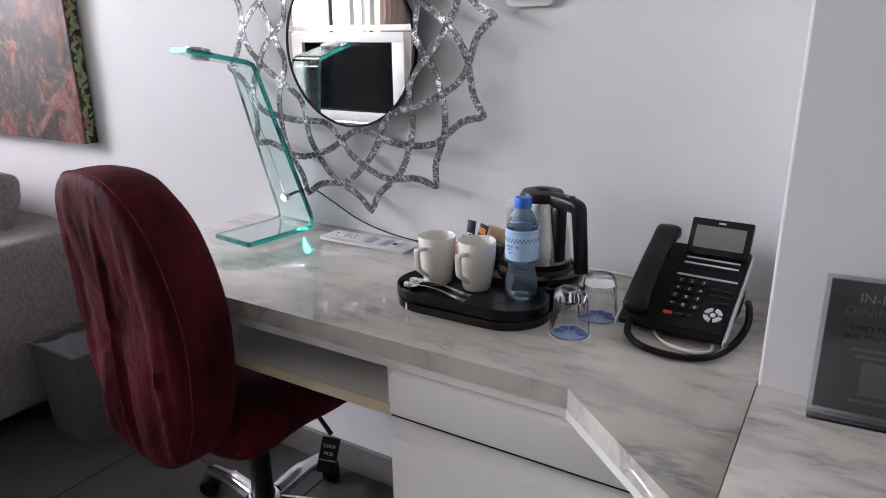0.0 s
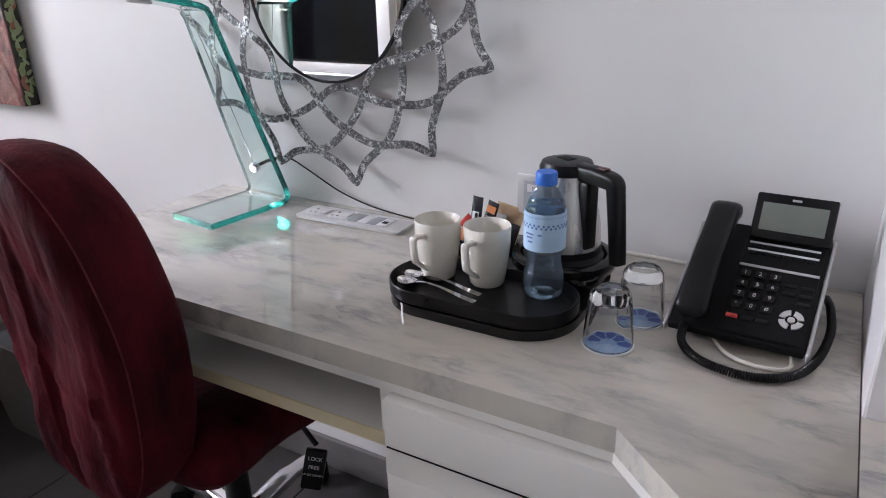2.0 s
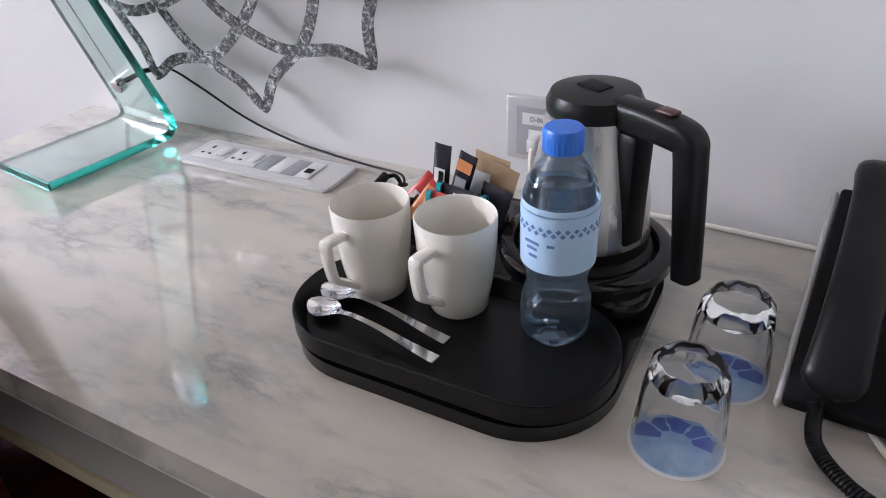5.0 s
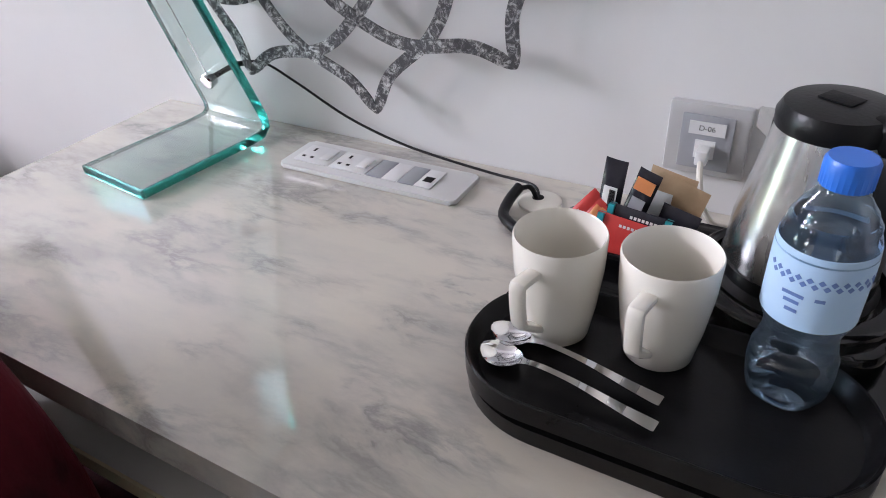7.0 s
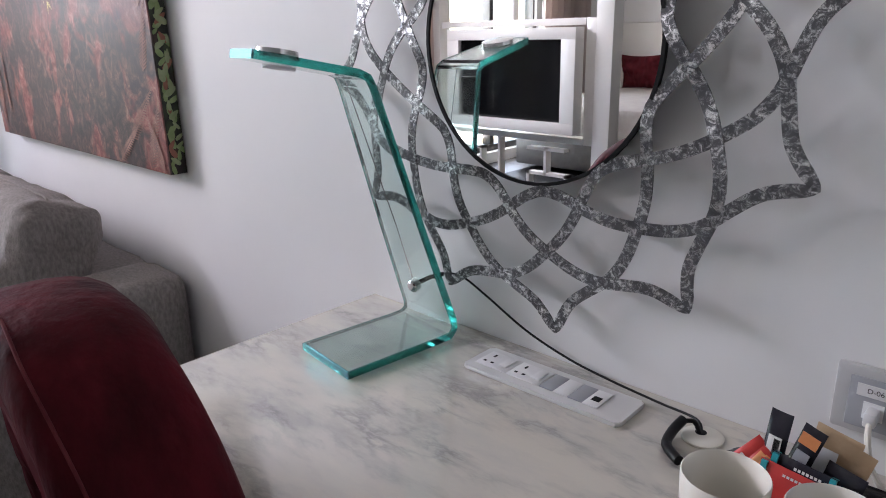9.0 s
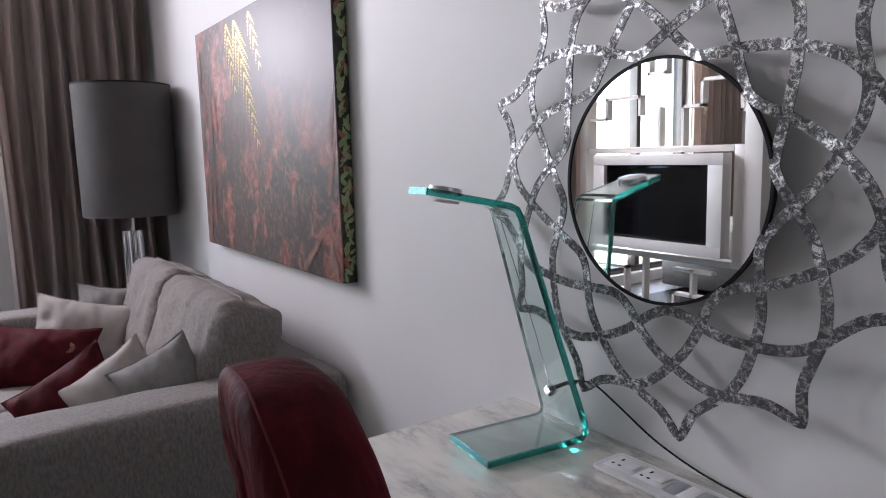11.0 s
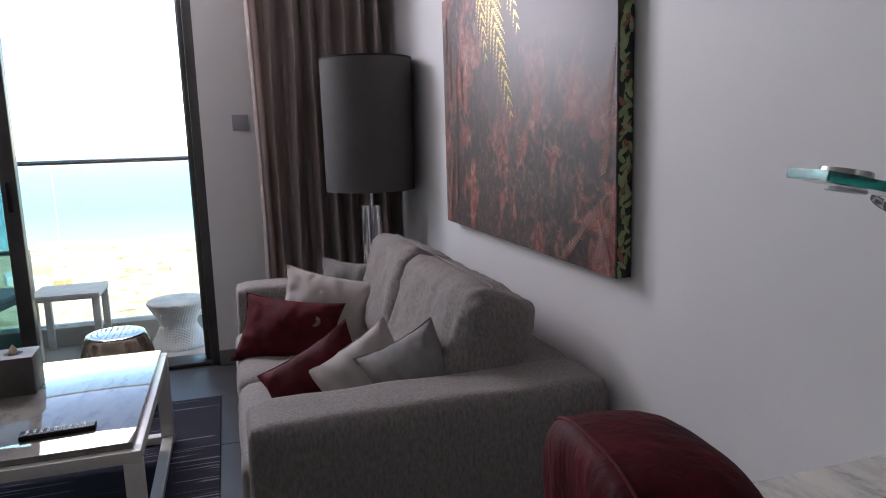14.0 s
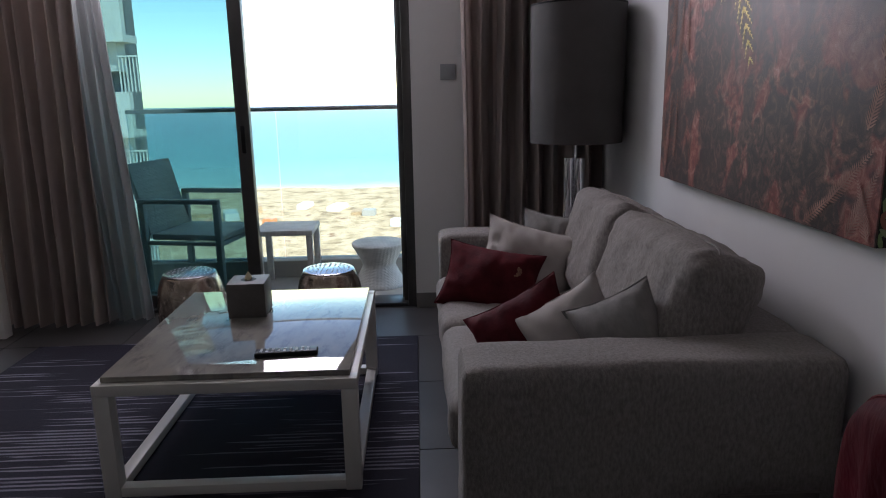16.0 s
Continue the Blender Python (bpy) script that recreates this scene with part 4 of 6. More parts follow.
# ---- sofa ----
sofa = thing("sofa", "grey chenille two-seat sofa with loose back cushions", "sofa", (0, 0, 0))
SX0, SX1 = -2.55, -0.768
part("base", soft_block(SX0 + 0.2, SX1 - 0.2, -0.90, -0.03, 0.06, 0.27, 0.03, 1, 0, 0.002), SOFA, sofa)
part("arm", soft_block(SX1 - 0.215, SX1, -0.945, -0.012, 0.05, 0.618, 0.035, 2, 0.003, 0.003, 18), SOFA, sofa)
part("arm", soft_block(SX0, SX0 + 0.215, -0.945, -0.012, 0.05, 0.618, 0.035, 3, 0.003, 0.003, 18), SOFA, sofa)
part("back_frame", soft_block(SX0 + 0.21, SX1 - 0.21, -0.235, -0.012, 0.20, 0.612, 0.03, 4, 0.0, 0.003, 16), SOFA, sofa)
mid = (SX0 + SX1) / 2
for a, b, s in ((SX0 + 0.22, mid - 0.003, 5), (mid + 0.003, SX1 - 0.22, 6)):
    part("seat_cushion", soft_block(a, b, -0.965, -0.25, 0.27, 0.435, 0.05, s, 0.02, 0.004, 18), SOFA, sofa)
for a, b, s in ((SX0 + 0.27, mid - 0.01, 7), (mid - 0.015, SX1 - 0.195, 8)):
    bm = soft_block(-(b - a) / 2, (b - a) / 2, -0.12, 0.12, 0, 0.405, 0.07, s, 0.006, 0.009, 46, 0.0032)
    bm.transform(Matrix.Translation(((a + b) / 2, -0.35, 0.435)) @ Matrix.Rotation(radians(-19), 4, "X"))
    bc = part("back_cushion", bm, SOFA, sofa)
    hw = (b - a) / 2 - 0.03
    weld = [(-hw, -0.03, 0.30), (-hw, -0.03, 0.38), (-hw + 0.03, -0.03, 0.408)] + [(x, -0.03, 0.4115) for x in np.linspace(-hw + 0.06, hw - 0.06, 9)] + [(hw - 0.03, -0.03, 0.408), (hw, -0.03, 0.38), (hw, -0.03, 0.30)]
    bm = tube(weld, 0.003, 6)
    bm.transform(Matrix.Translation(((a + b) / 2, -0.35, 0.435)) @ Matrix.Rotation(radians(-19), 4, "X"))
    part("welt", bm, SOFA, bc)
for x in (SX0 + 0.08, SX1 - 0.08):
    for y in (-0.88, -0.08):
        part("foot", lathe([(0.022, 0), (0.028, 0.06), (0, 0.06)], 16, x, y), BLACKM, sofa)


def cushion(name, label, mat, loc, rot, w=0.42, h=0.42, d=0.15, seed=0, crease=0.016):
    t = new(name)
    t.matrix_world = Matrix.LocRotScale(loc, Euler([radians(a) for a in rot]), None)
    tagged(t, label, "cushion", "sofa cushions")
    cover = part("cover", pillow(w, h, d, seed, 34, crease, 0.12, 0.50), mat, t)
    rim = []
    for i in range(64):
        k, f = divmod(i, 16)
        u, v = ((f / 8 - 1, -1), (1, f / 8 - 1), (1 - f / 8, 1), (-1, 1 - f / 8))[k]
        rim.append((u * w / 2 * (1 - 0.12 * (1 - v * v) * abs(u)), 0, v * h / 2 * (1 - 0.12 * (1 - u * u) * abs(v))))
    part("seam", tube(rim + rim[:1], 0.0028, 6), mat, cover)
    return t


cushion("throw_cushion", "small grey linen cushion against the far sofa arm", CUSH_GREY, (-2.235, -0.455, 0.575), (-14, 9, 80), 0.29, 0.31, 0.17, 11)
cushion("throw_cushion", "cream cotton cushion leaning in the sofa corner", CUSH_CREAM, (-2.08, -0.575, 0.545), (-26, 13, 76), 0.43, 0.33, 0.17, 12)
cushion("throw_cushion", "crimson velvet cushion leaning on a cream one", CUSH_RED, (-1.94, -0.755, 0.515), (-34, 8, 72), 0.40, 0.28, 0.17, 13)
emb = bpy.data.objects["throw_cushion.002"]
bm = bmesh.new()
for k in range(10):
    a = 2 * math.pi * k / 10
    for rr, hh in ((0.016, 0.0062), (0.008, 0.004)):
        b = lathe([(0, 0), (hh, 0.0), (hh * 0.6, 0.0014), (0, 0.0018)], 8)
        join(bm, b, Matrix.Translation((0.105 + rr * math.cos(a), -0.0685, 0.03 + rr * math.sin(a))) @ Matrix.Rotation(radians(90), 4, "X"))
part("embroidery", bm, GOLDTHREAD, emb, "dull gold embroidered rosette")
cushion("throw_cushion", "grey linen cushion leaning on the back cushion", CUSH_GREY, (-1.07, -0.475, 0.575), (-8, -26, 78), 0.25, 0.27, 0.19, 14)
cushion("throw_cushion", "cream cotton cushion between two others", CUSH_CREAM, (-1.17, -0.595, 0.553), (-14, -32, 76), 0.29, 0.26, 0.18, 15)
cushion("throw_cushion", "crimson velvet cushion lying against the sofa arm", CUSH_RED, (-1.27, -0.725, 0.53), (-18, -32, 68), 0.34, 0.24, 0.15, 16)

# ---- floor lamp ----
fl = thing("floor_lamp", "tall floor lamp with charcoal drum shade and chrome tube cluster", "lamp", (-2.72, -0.245, 0))
part("shade", lathe([(0.222, 0.998), (0.225, 0.998), (0.228, 1.645), (0.225, 1.645)], 56, closed=True), SHADE, fl, "charcoal cloth drum shade")
part("shade_ring", lathe([(0.2255, 1.640), (0.2295, 1.640), (0.2295, 1.648), (0.2255, 1.648)], 56, closed=True), BLACKM, fl)
for a in (30, 150, 270):
    part("tube", tube([(0.03 * math.cos(radians(a)), 0.03 * math.sin(radians(a)), 0.02), (0.03 * math.cos(radians(a)), 0.03 * math.sin(radians(a)), 0.92)], 0.027, 20), CHROME, fl, "chrome tube")
part("stem", tube([(0, 0, 0.9), (0, 0, 1.25)], 0.009, 12), CHROME, fl)
part("base_plate", lathe([(0, 0), (0.16, 0), (0.16, 0.015), (0.15, 0.02), (0, 0.02)], 40), CHROME, fl)
part("bulb_holder", lathe([(0, 1.25), (0.02, 1.25), (0.02, 1.32), (0.03, 1.36), (0.03, 1.4), (0, 1.43)], 20), TRIM, fl)


# ---- curtains ----
def curtain(name, label, x, y0, y1, z0, z1, folds, depth, mat, seed, spread=1.0, sway=0.0):
    rnd = random.Random(seed)
    n, rows = folds * 12, 14
    ph = [rnd.uniform(0.75, 1.25) for _ in range(folds + 2)]
    dp = [rnd.uniform(0.6, 1.2) for _ in range(folds + 2)]
    bm = bmesh.new()
    grid = []
    for r in range(rows + 1):
        v = r / rows
        row = []
        for i in range(n + 1):
            u = i / n
            k = u * folds
            f = int(min(k, folds - 1))
            s = math.sin(2 * math.pi * (k + 0.1 * math.sin(3 * v + f))) * dp[f]
            y = y0 + (y1 - y0) * (u * (1 + (spread - 1) * (1 - v) * 0.5)) + 0.01 * math.sin(5 * v + 2 * f) + sway * (1 - v) ** 1.5
            row.append(bm.verts.new((x + depth * s * (0.75 + 0.35 * (1 - v)) + 0.008 * noise.noise(Vector((u * 9, v * 4, seed))), y, z0 + (z1 - z0) * v)))
        grid.append(row)
    for a, b in zip(grid, grid[1:]):
        for i in range(n):
            bm.faces.new((a[i], a[i + 1], b[i + 1], b[i]))
    bmesh.ops.solidify(bm, geom=bm.faces[:], thickness=0.003)
    t = thing(name, label, "curtain")
    part("drape", bm, mat, t)
    return t


curtain("curtain", "taupe floor-length curtain gathered beside the lamp", -3.10, -0.79, -0.02, 0.02, 2.66, 8, 0.070, CURTAIN, 3)
curtain("curtain", "taupe floor-length curtain drawn to one side of the terrace door", -3.04, -3.34, -2.75, 0.02, 2.66, 8, 0.055, CURTAIN, 5, 1.0, -0.04)
curtain("curtain", "pale lining of the drawn curtain", -3.10, -2.90, -2.66, 0.02, 2.66, 5, 0.035, SHEER, 7, 1.0, 0.09)
curtain("curtain", "taupe bedroom curtain beside the window", -3.12, -5.75, -4.95, 0.02, 2.66, 8, 0.05, CURTAIN, 9)

# ---- rug, coffee table and what stands on it ----
rug = thing("rug", "dark navy pile rug with broken pale stripes", "rug", (-1.75, -2.03, 0))
part("woven_field", boxes((-0.965, 0.965, -0.975, 0.975, 0.001, 0.012), bevel=0.004), RUG, rug)
tb = thing("coffee_table", "white square-tube coffee table with a marble top", "table", (-1.765, -1.645, 0.012))
TX, TY, LEG = 0.488, 0.405, 0.05
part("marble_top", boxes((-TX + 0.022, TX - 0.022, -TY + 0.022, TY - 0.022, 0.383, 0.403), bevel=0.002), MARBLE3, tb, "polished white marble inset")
for sx in (-1, 1):
    for sy in (-1, 1):
        part("leg", boxes((sx * TX, sx * (TX - LEG), sy * TY, sy * (TY - LEG), 0, 0.346), bevel=0.002), WHITE, tb)
for sx in (-1, 1):
    part("rail", boxes((sx * TX, sx * (TX - LEG), -TY, TY, 0.3465, 0.3825), bevel=0.002), WHITE, tb)
    part("foot_rail", boxes((sx * TX - sx * 0.004, sx * (TX - LEG + 0.004), -TY + LEG, TY - LEG, 0.002, 0.034), bevel=0.002), WHITE, tb)
for sy in (-1, 1):
    part("rail", boxes((-TX + LEG, TX - LEG, sy * TY, sy * (TY - LEG), 0.3465, 0.3825), bevel=0.002), WHITE, tb)
    part("foot_rail", boxes((-TX + LEG, TX - LEG, sy * TY - sy * 0.004, sy * (TY - LEG + 0.004), 0.002, 0.034), bevel=0.002), WHITE, tb)
ti = thing("tissue_box", "taupe leatherette cube tissue box on the coffee table", "tissue box", (-1.915, -1.707, 0.4155), 2)
bm = boxes((-0.072, 0.072, -0.072, 0.072, 0, 0.135), bevel=0.003)
part("box", bm, TAUPE, ti)
part("opening", lathe([(0, 0.1352), (0.03, 0.1352), (0, 0.1356)], 24), BLACKM, ti)
bm = lathe([(0.012, 0.13), (0.016, 0.142), (0.007, 0.157), (0.0, 0.168)], 10, shape=lambda a, z: 1 + 0.4 * math.sin(2 * a + z * 60))
part("tissue", bm, CREAM, ti, "tissue tuft pulled up")
rm = thing("remote_control", "black slim television remote on the coffee table", "remote", (-1.443, -1.482, 0.4155), 4)
part("body", boxes((-0.024, 0.024, -0.102, 0.102, 0, 0.017), bevel=0.005, seg=3), BLACK, rm)
for i in range(9):
    for j in range(3):
        part("button", boxes((-0.016 + j * 0.012, -0.008 + j * 0.012, -0.086 + i * 0.019, -0.077 + i * 0.019, 0.0172, 0.0188), bevel=0.0008), GREYP, rm)


# ---- drum stools ----
def stool(loc):
    t = thing("drum_stool", "hammered metal drum stool with a pierced top", "stool", loc, group="drum stools by the door")
    prof = [(0.118, 0), (0.135, 0.02), (0.158, 0.09), (0.168, 0.19), (0.158, 0.30), (0.138, 0.365), (0.128, 0.38), (0, 0.384)]
    fine = [(0, 0)] + [(p.x, p.y) for p in spline([(r, z, 0) for r, z in prof[:-1]], 4)] + [(0, 0.382)]
    part("drum", lathe(fine, 48, shape=lambda a, z: 1 + 0.008 * math.cos(24 * a)), DRUM, t)
    bm = lathe([(0, 0.3825), (0.126, 0.3825), (0.128, 0.387), (0.120, 0.391), (0, 0.392)], 48)
    top = part("pierced_top", bm, STEEL, t, "pale pierced metal top")
    bm = bmesh.new()
    for ring, cnt in ((0.03, 6), (0.055, 12), (0.08, 18), (0.104, 24)):
        for i in range(cnt):
            a = 2 * math.pi * i / cnt
            x, y = ring * math.cos(a), ring * math.sin(a)
            box(bm, x - 0.004, x + 0.004, y - 0.004, y + 0.004, 0.3915, 0.3926)
    part("holes", bm, GREYP, top, smooth=False)
    return t


s1 = stool((-2.70, -2.20, 0.0))
copy_thing(s1, pose(-2.70, -1.50, 0.0))

# ---- waste bin ----
wb = thing("waste_bin", "taupe leatherette square waste bin with a clear liner", "bin", (-0.585, -0.225, 0))
bm = bmesh.new()
rows = [(0.098, 0.0), (0.122, 0.315), (0.114, 0.315), (0.092, 0.012)]
rg = [[bm.verts.new((sx * h, sy * h, z)) for sx, sy in ((-1, -1), (1, -1), (1, 1), (-1, 1))] for h, z in rows]
for a, b in zip(rg, rg[1:]):
    for k in range(4):
        bm.faces.new((a[k], a[(k + 1) % 4], b[(k + 1) % 4], b[k]))
bm.faces.new(rg[0][::-1])
bm.faces.new(rg[-1])
part("body", bm, TAUPE, wb, smooth=False)
part("rim_strip", boxes((-0.124, 0.124, -0.124, -0.121, 0.296, 0.316), (-0.124, 0.124, 0.121, 0.124, 0.296, 0.316), (-0.124, -0.121, -0.12, 0.12, 0.296, 0.316), (0.121, 0.124, -0.12, 0.12, 0.296, 0.316)), TAUPE, wb)
bm = bmesh.new()
bmesh.ops.create_grid(bm, x_segments=18, y_segments=18, size=0.11)
for v in bm.verts:
    e = max(abs(v.co.x), abs(v.co.y)) / 0.11
    v.co.z = 0.215 + 0.08 * e ** 3 + 0.02 * noise.noise(v.co * 30)
part("liner", bm, BAG, wb, "crumpled clear bag")

# ---- swivel chair in a velvet cover ----
ch = thing("desk_chair", "swivel desk chair in a wrinkled crimson velvet cover", "chair", (0.284, -0.372, 0), 0)


def back_outline(a):
    """The outline of the chair back: round above, squarer and narrower below."""
    c, s = math.cos(a), math.sin(a)
    n = 2.55 if s > 0 else 4.0
    k = (abs(c) ** n + abs(s) ** n) ** (-1 / n)
    x, z = 0.189 * c * k, (0.308 if s > 0 else 0.285) * s * k
    return x * (1 - (0.12 if c > 0 else 0.34) * max(0.0, -z / 0.285) ** 1.3), z


# section of the back from the middle of its rear panel, over the seam and the side band, to the middle of its front: (share of the outline, depth)
SECTION = [(0.10, -0.080), (0.22, -0.080), (0.34, -0.080), (0.45, -0.080), (0.55, -0.0797), (0.64, -0.0795), (0.72, -0.079), (0.79, -0.078), (0.85, -0.0765), (0.90, -0.0745), (0.945, -0.071), (0.975, -0.066), (0.992, -0.060),
           (0.999, -0.053), (1.003, -0.040), (1.006, -0.022), (1.005, -0.002), (0.998, 0.016), (0.982, 0.032), (0.955, 0.044), (0.91, 0.052), (0.84, 0.056), (0.7, 0.058), (0.5, 0.0586), (0.25, 0.0586)]
BACK_TURN = Matrix.Translation((0.0498, -0.0094, 0)) @ Matrix.Rotation(-0.1286, 4, "Z")


def back_point(a, rho, depth):
    x, z = back_outline(a)
    x, z = x * rho, z * rho
    v = (z + 0.285) / 0.593
    u = x / 0.189
    lean = -0.205 - 0.0362 * v + 0.028 * math.sin(math.pi * v)
    if depth < -0.056:
        inner = max(0.0, 1 - rho ** 5)
        low = max(0.0, 1 - v) ** 0.6
        drift = 0.55 * math.sin(v * 2.6 + 0.7) + 0.25 * noise.noise(Vector((u * 1.5, v * 2.2, 8)))
        ridge = 1 - 2 * abs(noise.noise(Vector(((u + 0.35 * drift) * 4.6, v * 0.7, 3))))
        depth -= inner * low * (0.026 * max(0.0, ridge - 0.2) ** 1.3 + 0.006 * math.sin(u * 17 + 5 * drift))
        depth += 0.010 * noise.noise(Vector((u * 2.4, v * 2.6, 1.3))) * inner
        depth += 0.0035 * noise.noise(Vector((u * 11 + v * 5, v * 13 - u * 4, 6.1))) * inner
    elif rho > 0.9:
        depth += 0.004 * noise.noise(Vector((u * 3, v * 5, 4.4)))
    return BACK_TURN @ Vector((x, lean + depth, 0.707 + z))


bm = bmesh.new()
NA = 128
ang = [2 * math.pi * k / NA for k in range(NA)]
rings = [[bm.verts.new(back_point(a, r, d)) for a in ang] for r, d in SECTION]
for q, w in zip(rings, rings[1:]):
    for i in range(NA):
        bm.faces.new((q[i], w[i], w[(i + 1) % NA], q[(i + 1) % NA]))
for ring, d in ((rings[0], -0.080), (rings[-1], 0.0586)):
    mid_v = bm.verts.new(back_point(0, 0.0, d))
    for i in range(NA):
        bm.faces.new((mid_v, ring[i], ring[(i + 1) % NA]))
bmesh.ops.recalc_face_normals(bm, faces=bm.faces[:])
cover = part("backrest_cover", bm, VELVET, ch, "wrinkled crimson velvet back cover", angle=70)
seam = [back_point(radians(a), 0.999, -0.0555) for a in range(-45, 226, 4)]
part("piping", tube(seam, 0.0016, 6), VELVET_WORN, cover, "rubbed seam line")
bm = soft_block(-0.235, 0.235, -0.20, 0.30, 0.405, 0.50, 0.045, 21, 0.012, 0.006, 20)
for v in bm.verts:
    if v.co.z < 0.44:
        v.co.z -= 0.02 * noise.noise(v.co * 9)
part("seat_cover", bm, VELVET, ch, "crimson velvet seat cover")
part("gas_post", tube([(0.02, 0.02, 0.14), (0.02, 0.02, 0.41)], 0.027, 20), BLACK, ch)
part("lever", tube([(0.05, 0.03, 0.39), (0.16, 0.08, 0.385), (0.2, 0.085, 0.335)], 0.006), BLACK, ch)
hub = lathe([(0.03, 0.085), (0.05, 0.09), (0.05, 0.125), (0.036, 0.145), (0.03, 0.145)], 28, 0.02, 0.02)
part("hub", hub, CHROME, ch)
bm = boxes((-0.022, 0.022, -0.008, 0.008, -0.085, 0), bevel=0.004)
bm.transform(pose(0.205, 0.08, 0.330, -14, 12, 30))
tag_ = part("lever_tag", bm, BLACK, ch, "black lever tag with small white lettering")
TAGM = pose(0.205, 0.08, 0.330, -14, 12, 30)
for word, dz, sz in (("LOCK", -0.022, 0.011), ("FREE", -0.040, 0.011), ("UP OR DOWN", -0.055, 0.0065)):
    cu = bpy.data.curves.new("tag_text", "FONT")
    cu.body, cu.size, cu.align_x = word, sz, "CENTER"
    cu.materials.append(TRIM)
    o = new("tag_text", cu)
    o.parent = tag_
    o.matrix_local = TAGM @ Matrix.Translation((0, -0.0084, dz)) @ Matrix.Rotation(radians(90), 4, "X")
for k in range(5):
    a = radians(72 * k + 168)
    d = Vector((math.cos(a), math.sin(a), 0))
    c = Vector((0.02, 0.02, 0))
    pts = [c + d * 0.045 + Vector((0, 0, 0.115)), c + d * 0.15 + Vector((0, 0, 0.11)), c + d * 0.26 + Vector((0, 0, 0.085)), c + d * 0.285 + Vector((0, 0, 0.07))]
    arm = part("star_leg", tube(spline(pts, 4), [0.024] * 5 + [0.02] * 4 + [0.014] * 4, 12), CHROME, ch, "chrome star leg")
    w = lathe([(0, -0.024), (0.022, -0.024), (0.027, -0.018), (0.027, 0.018), (0.022, 0.024), (0, 0.024)], 20)
    w.transform(Matrix.Translation(c + d * 0.285 + Vector((0, 0, 0.0275))) @ Matrix.Rotation(a + 0.7, 4, "Z") @ Matrix.Rotation(radians(90), 4, "X"))
    part("caster", w, BLACKM, arm, "black twin caster")

# ---- welcome tray ----
tr = thing("welcome_tray", "glossy black moulded welcome tray with kettle bay", "tray", (0.874, -0.238, 0.7505), 0)
part("foot_tier", prism(rounded(-0.152, 0.152, -0.150, 0.150, 0.082, 12), 0, 0.015, 0.006), BLACKG, tr)
bm = bmesh.new()
outer, inner, low = rounded(-0.150, 0.150, -0.148, -0.002, 0.071, 14), rounded(-0.1475, 0.1475, -0.1455, -0.0045, 0.0685, 14), rounded(-0.139, 0.139, -0.137, -0.013, 0.060, 14)
waist, lip, cove = rounded(-0.1465, 0.1465, -0.1445, -0.0055, 0.0675, 14), rounded(-0.149, 0.149, -0.147, -0.003, 0.070, 14), rounded(-0.1425, 0.1425, -0.1405, -0.0095, 0.0635, 14)
loops = [[bm.verts.new((x, y, z)) for x, y in o] for o, z in ((waist, 0.0155), (outer, 0.0185), (outer, 0.0365), (lip, 0.0378), (inner, 0.0368), (cove, 0.026), (low, 0.0225))]
for a, b in zip(loops, loops[1:]):
    n = len(a)
    for i in range(n):
        bm.faces.new((a[i], a[(i + 1) % n], b[(i + 1) % n], b[i]))
bm.faces.new(loops[-1])
part("front_dish", bm, TRAYBLACK, tr, "matt black recessed dish", angle=30)
part("rear_deck", prism(rounded(-0.148, 0.148, -0.0005, 0.148, 0.035, 8), 0.0185, 0.036, 0.006), BLACKG, tr)
part("sachet_box", boxes((-0.125, -0.12, 0.03, 0.115, 0.0365, 0.055), (-0.03, -0.025, 0.03, 0.115, 0.0365, 0.055), (-0.12, -0.03, 0.03, 0.035, 0.0365, 0.055), (-0.12, -0.03, 0.11, 0.115, 0.0365, 0.055), bevel=0.001), BLACKG, tr)
part("bay_ring", lathe([(0.066, 0.0362), (0.084, 0.0362), (0.084, 0.046), (0.079, 0.050), (0.070, 0.050), (0.066, 0.044)], 48, 0.072, 0.078, closed=True), BLACKG, tr)

# ---- kettle ----
kt = thing("kettle", "brushed steel electric kettle with black lid and handle", "kettle", (0.945, -0.158, 0.789), -28)
kt.scale = (1.015, 1.015, 1.015)
part("power_base", lathe([(0, 0), (0.062, 0), (0.064, 0.008), (0.058, 0.014), (0, 0.014)], 40), BLACK, kt)
body = [(0, 0.015), (0.057, 0.015), (0.0585, 0.02), (0.056, 0.06), (0.048, 0.10), (0.0405, 0.141), (0, 0.141)]
part("body", lathe(body, 48), BRUSHED, kt, "brushed steel body")
part("base_band", lathe([(0.0578, 0.0152), (0.0595, 0.0152), (0.0592, 0.026), (0.0575, 0.026)], 48, closed=True), BLACK, kt)
part("lid", lathe([(0, 0.1412), (0.0415, 0.1412), (0.042, 0.150), (0.038, 0.158), (0.02, 0.161), (0, 0.161)], 40), BLACK, kt, "black hinged lid")
part("thumb_dent", boxes((-0.014, 0.012, -0.009, 0.009, 0.1613, 0.1622), bevel=0.0003), BLACKM, kt)
part("spout", prism([(-0.042, -0.012), (-0.042, 0.012), (-0.062, 0.0)][::-1], 0.118, 0.137, 0.002), BRUSHED, kt)
hp = spline([(0.03, 0, 0.147), (0.06, 0, 0.1485), (0.083, 0, 0.1475), (0.096, 0, 0.1462), (0.1020, 0, 0.1425), (0.1040, 0, 0.134), (0.1085, 0, 0.10), (0.1135, 0, 0.06), (0.1170, 0, 0.027)], 5)
bm = bmesh.new()
rgs = []
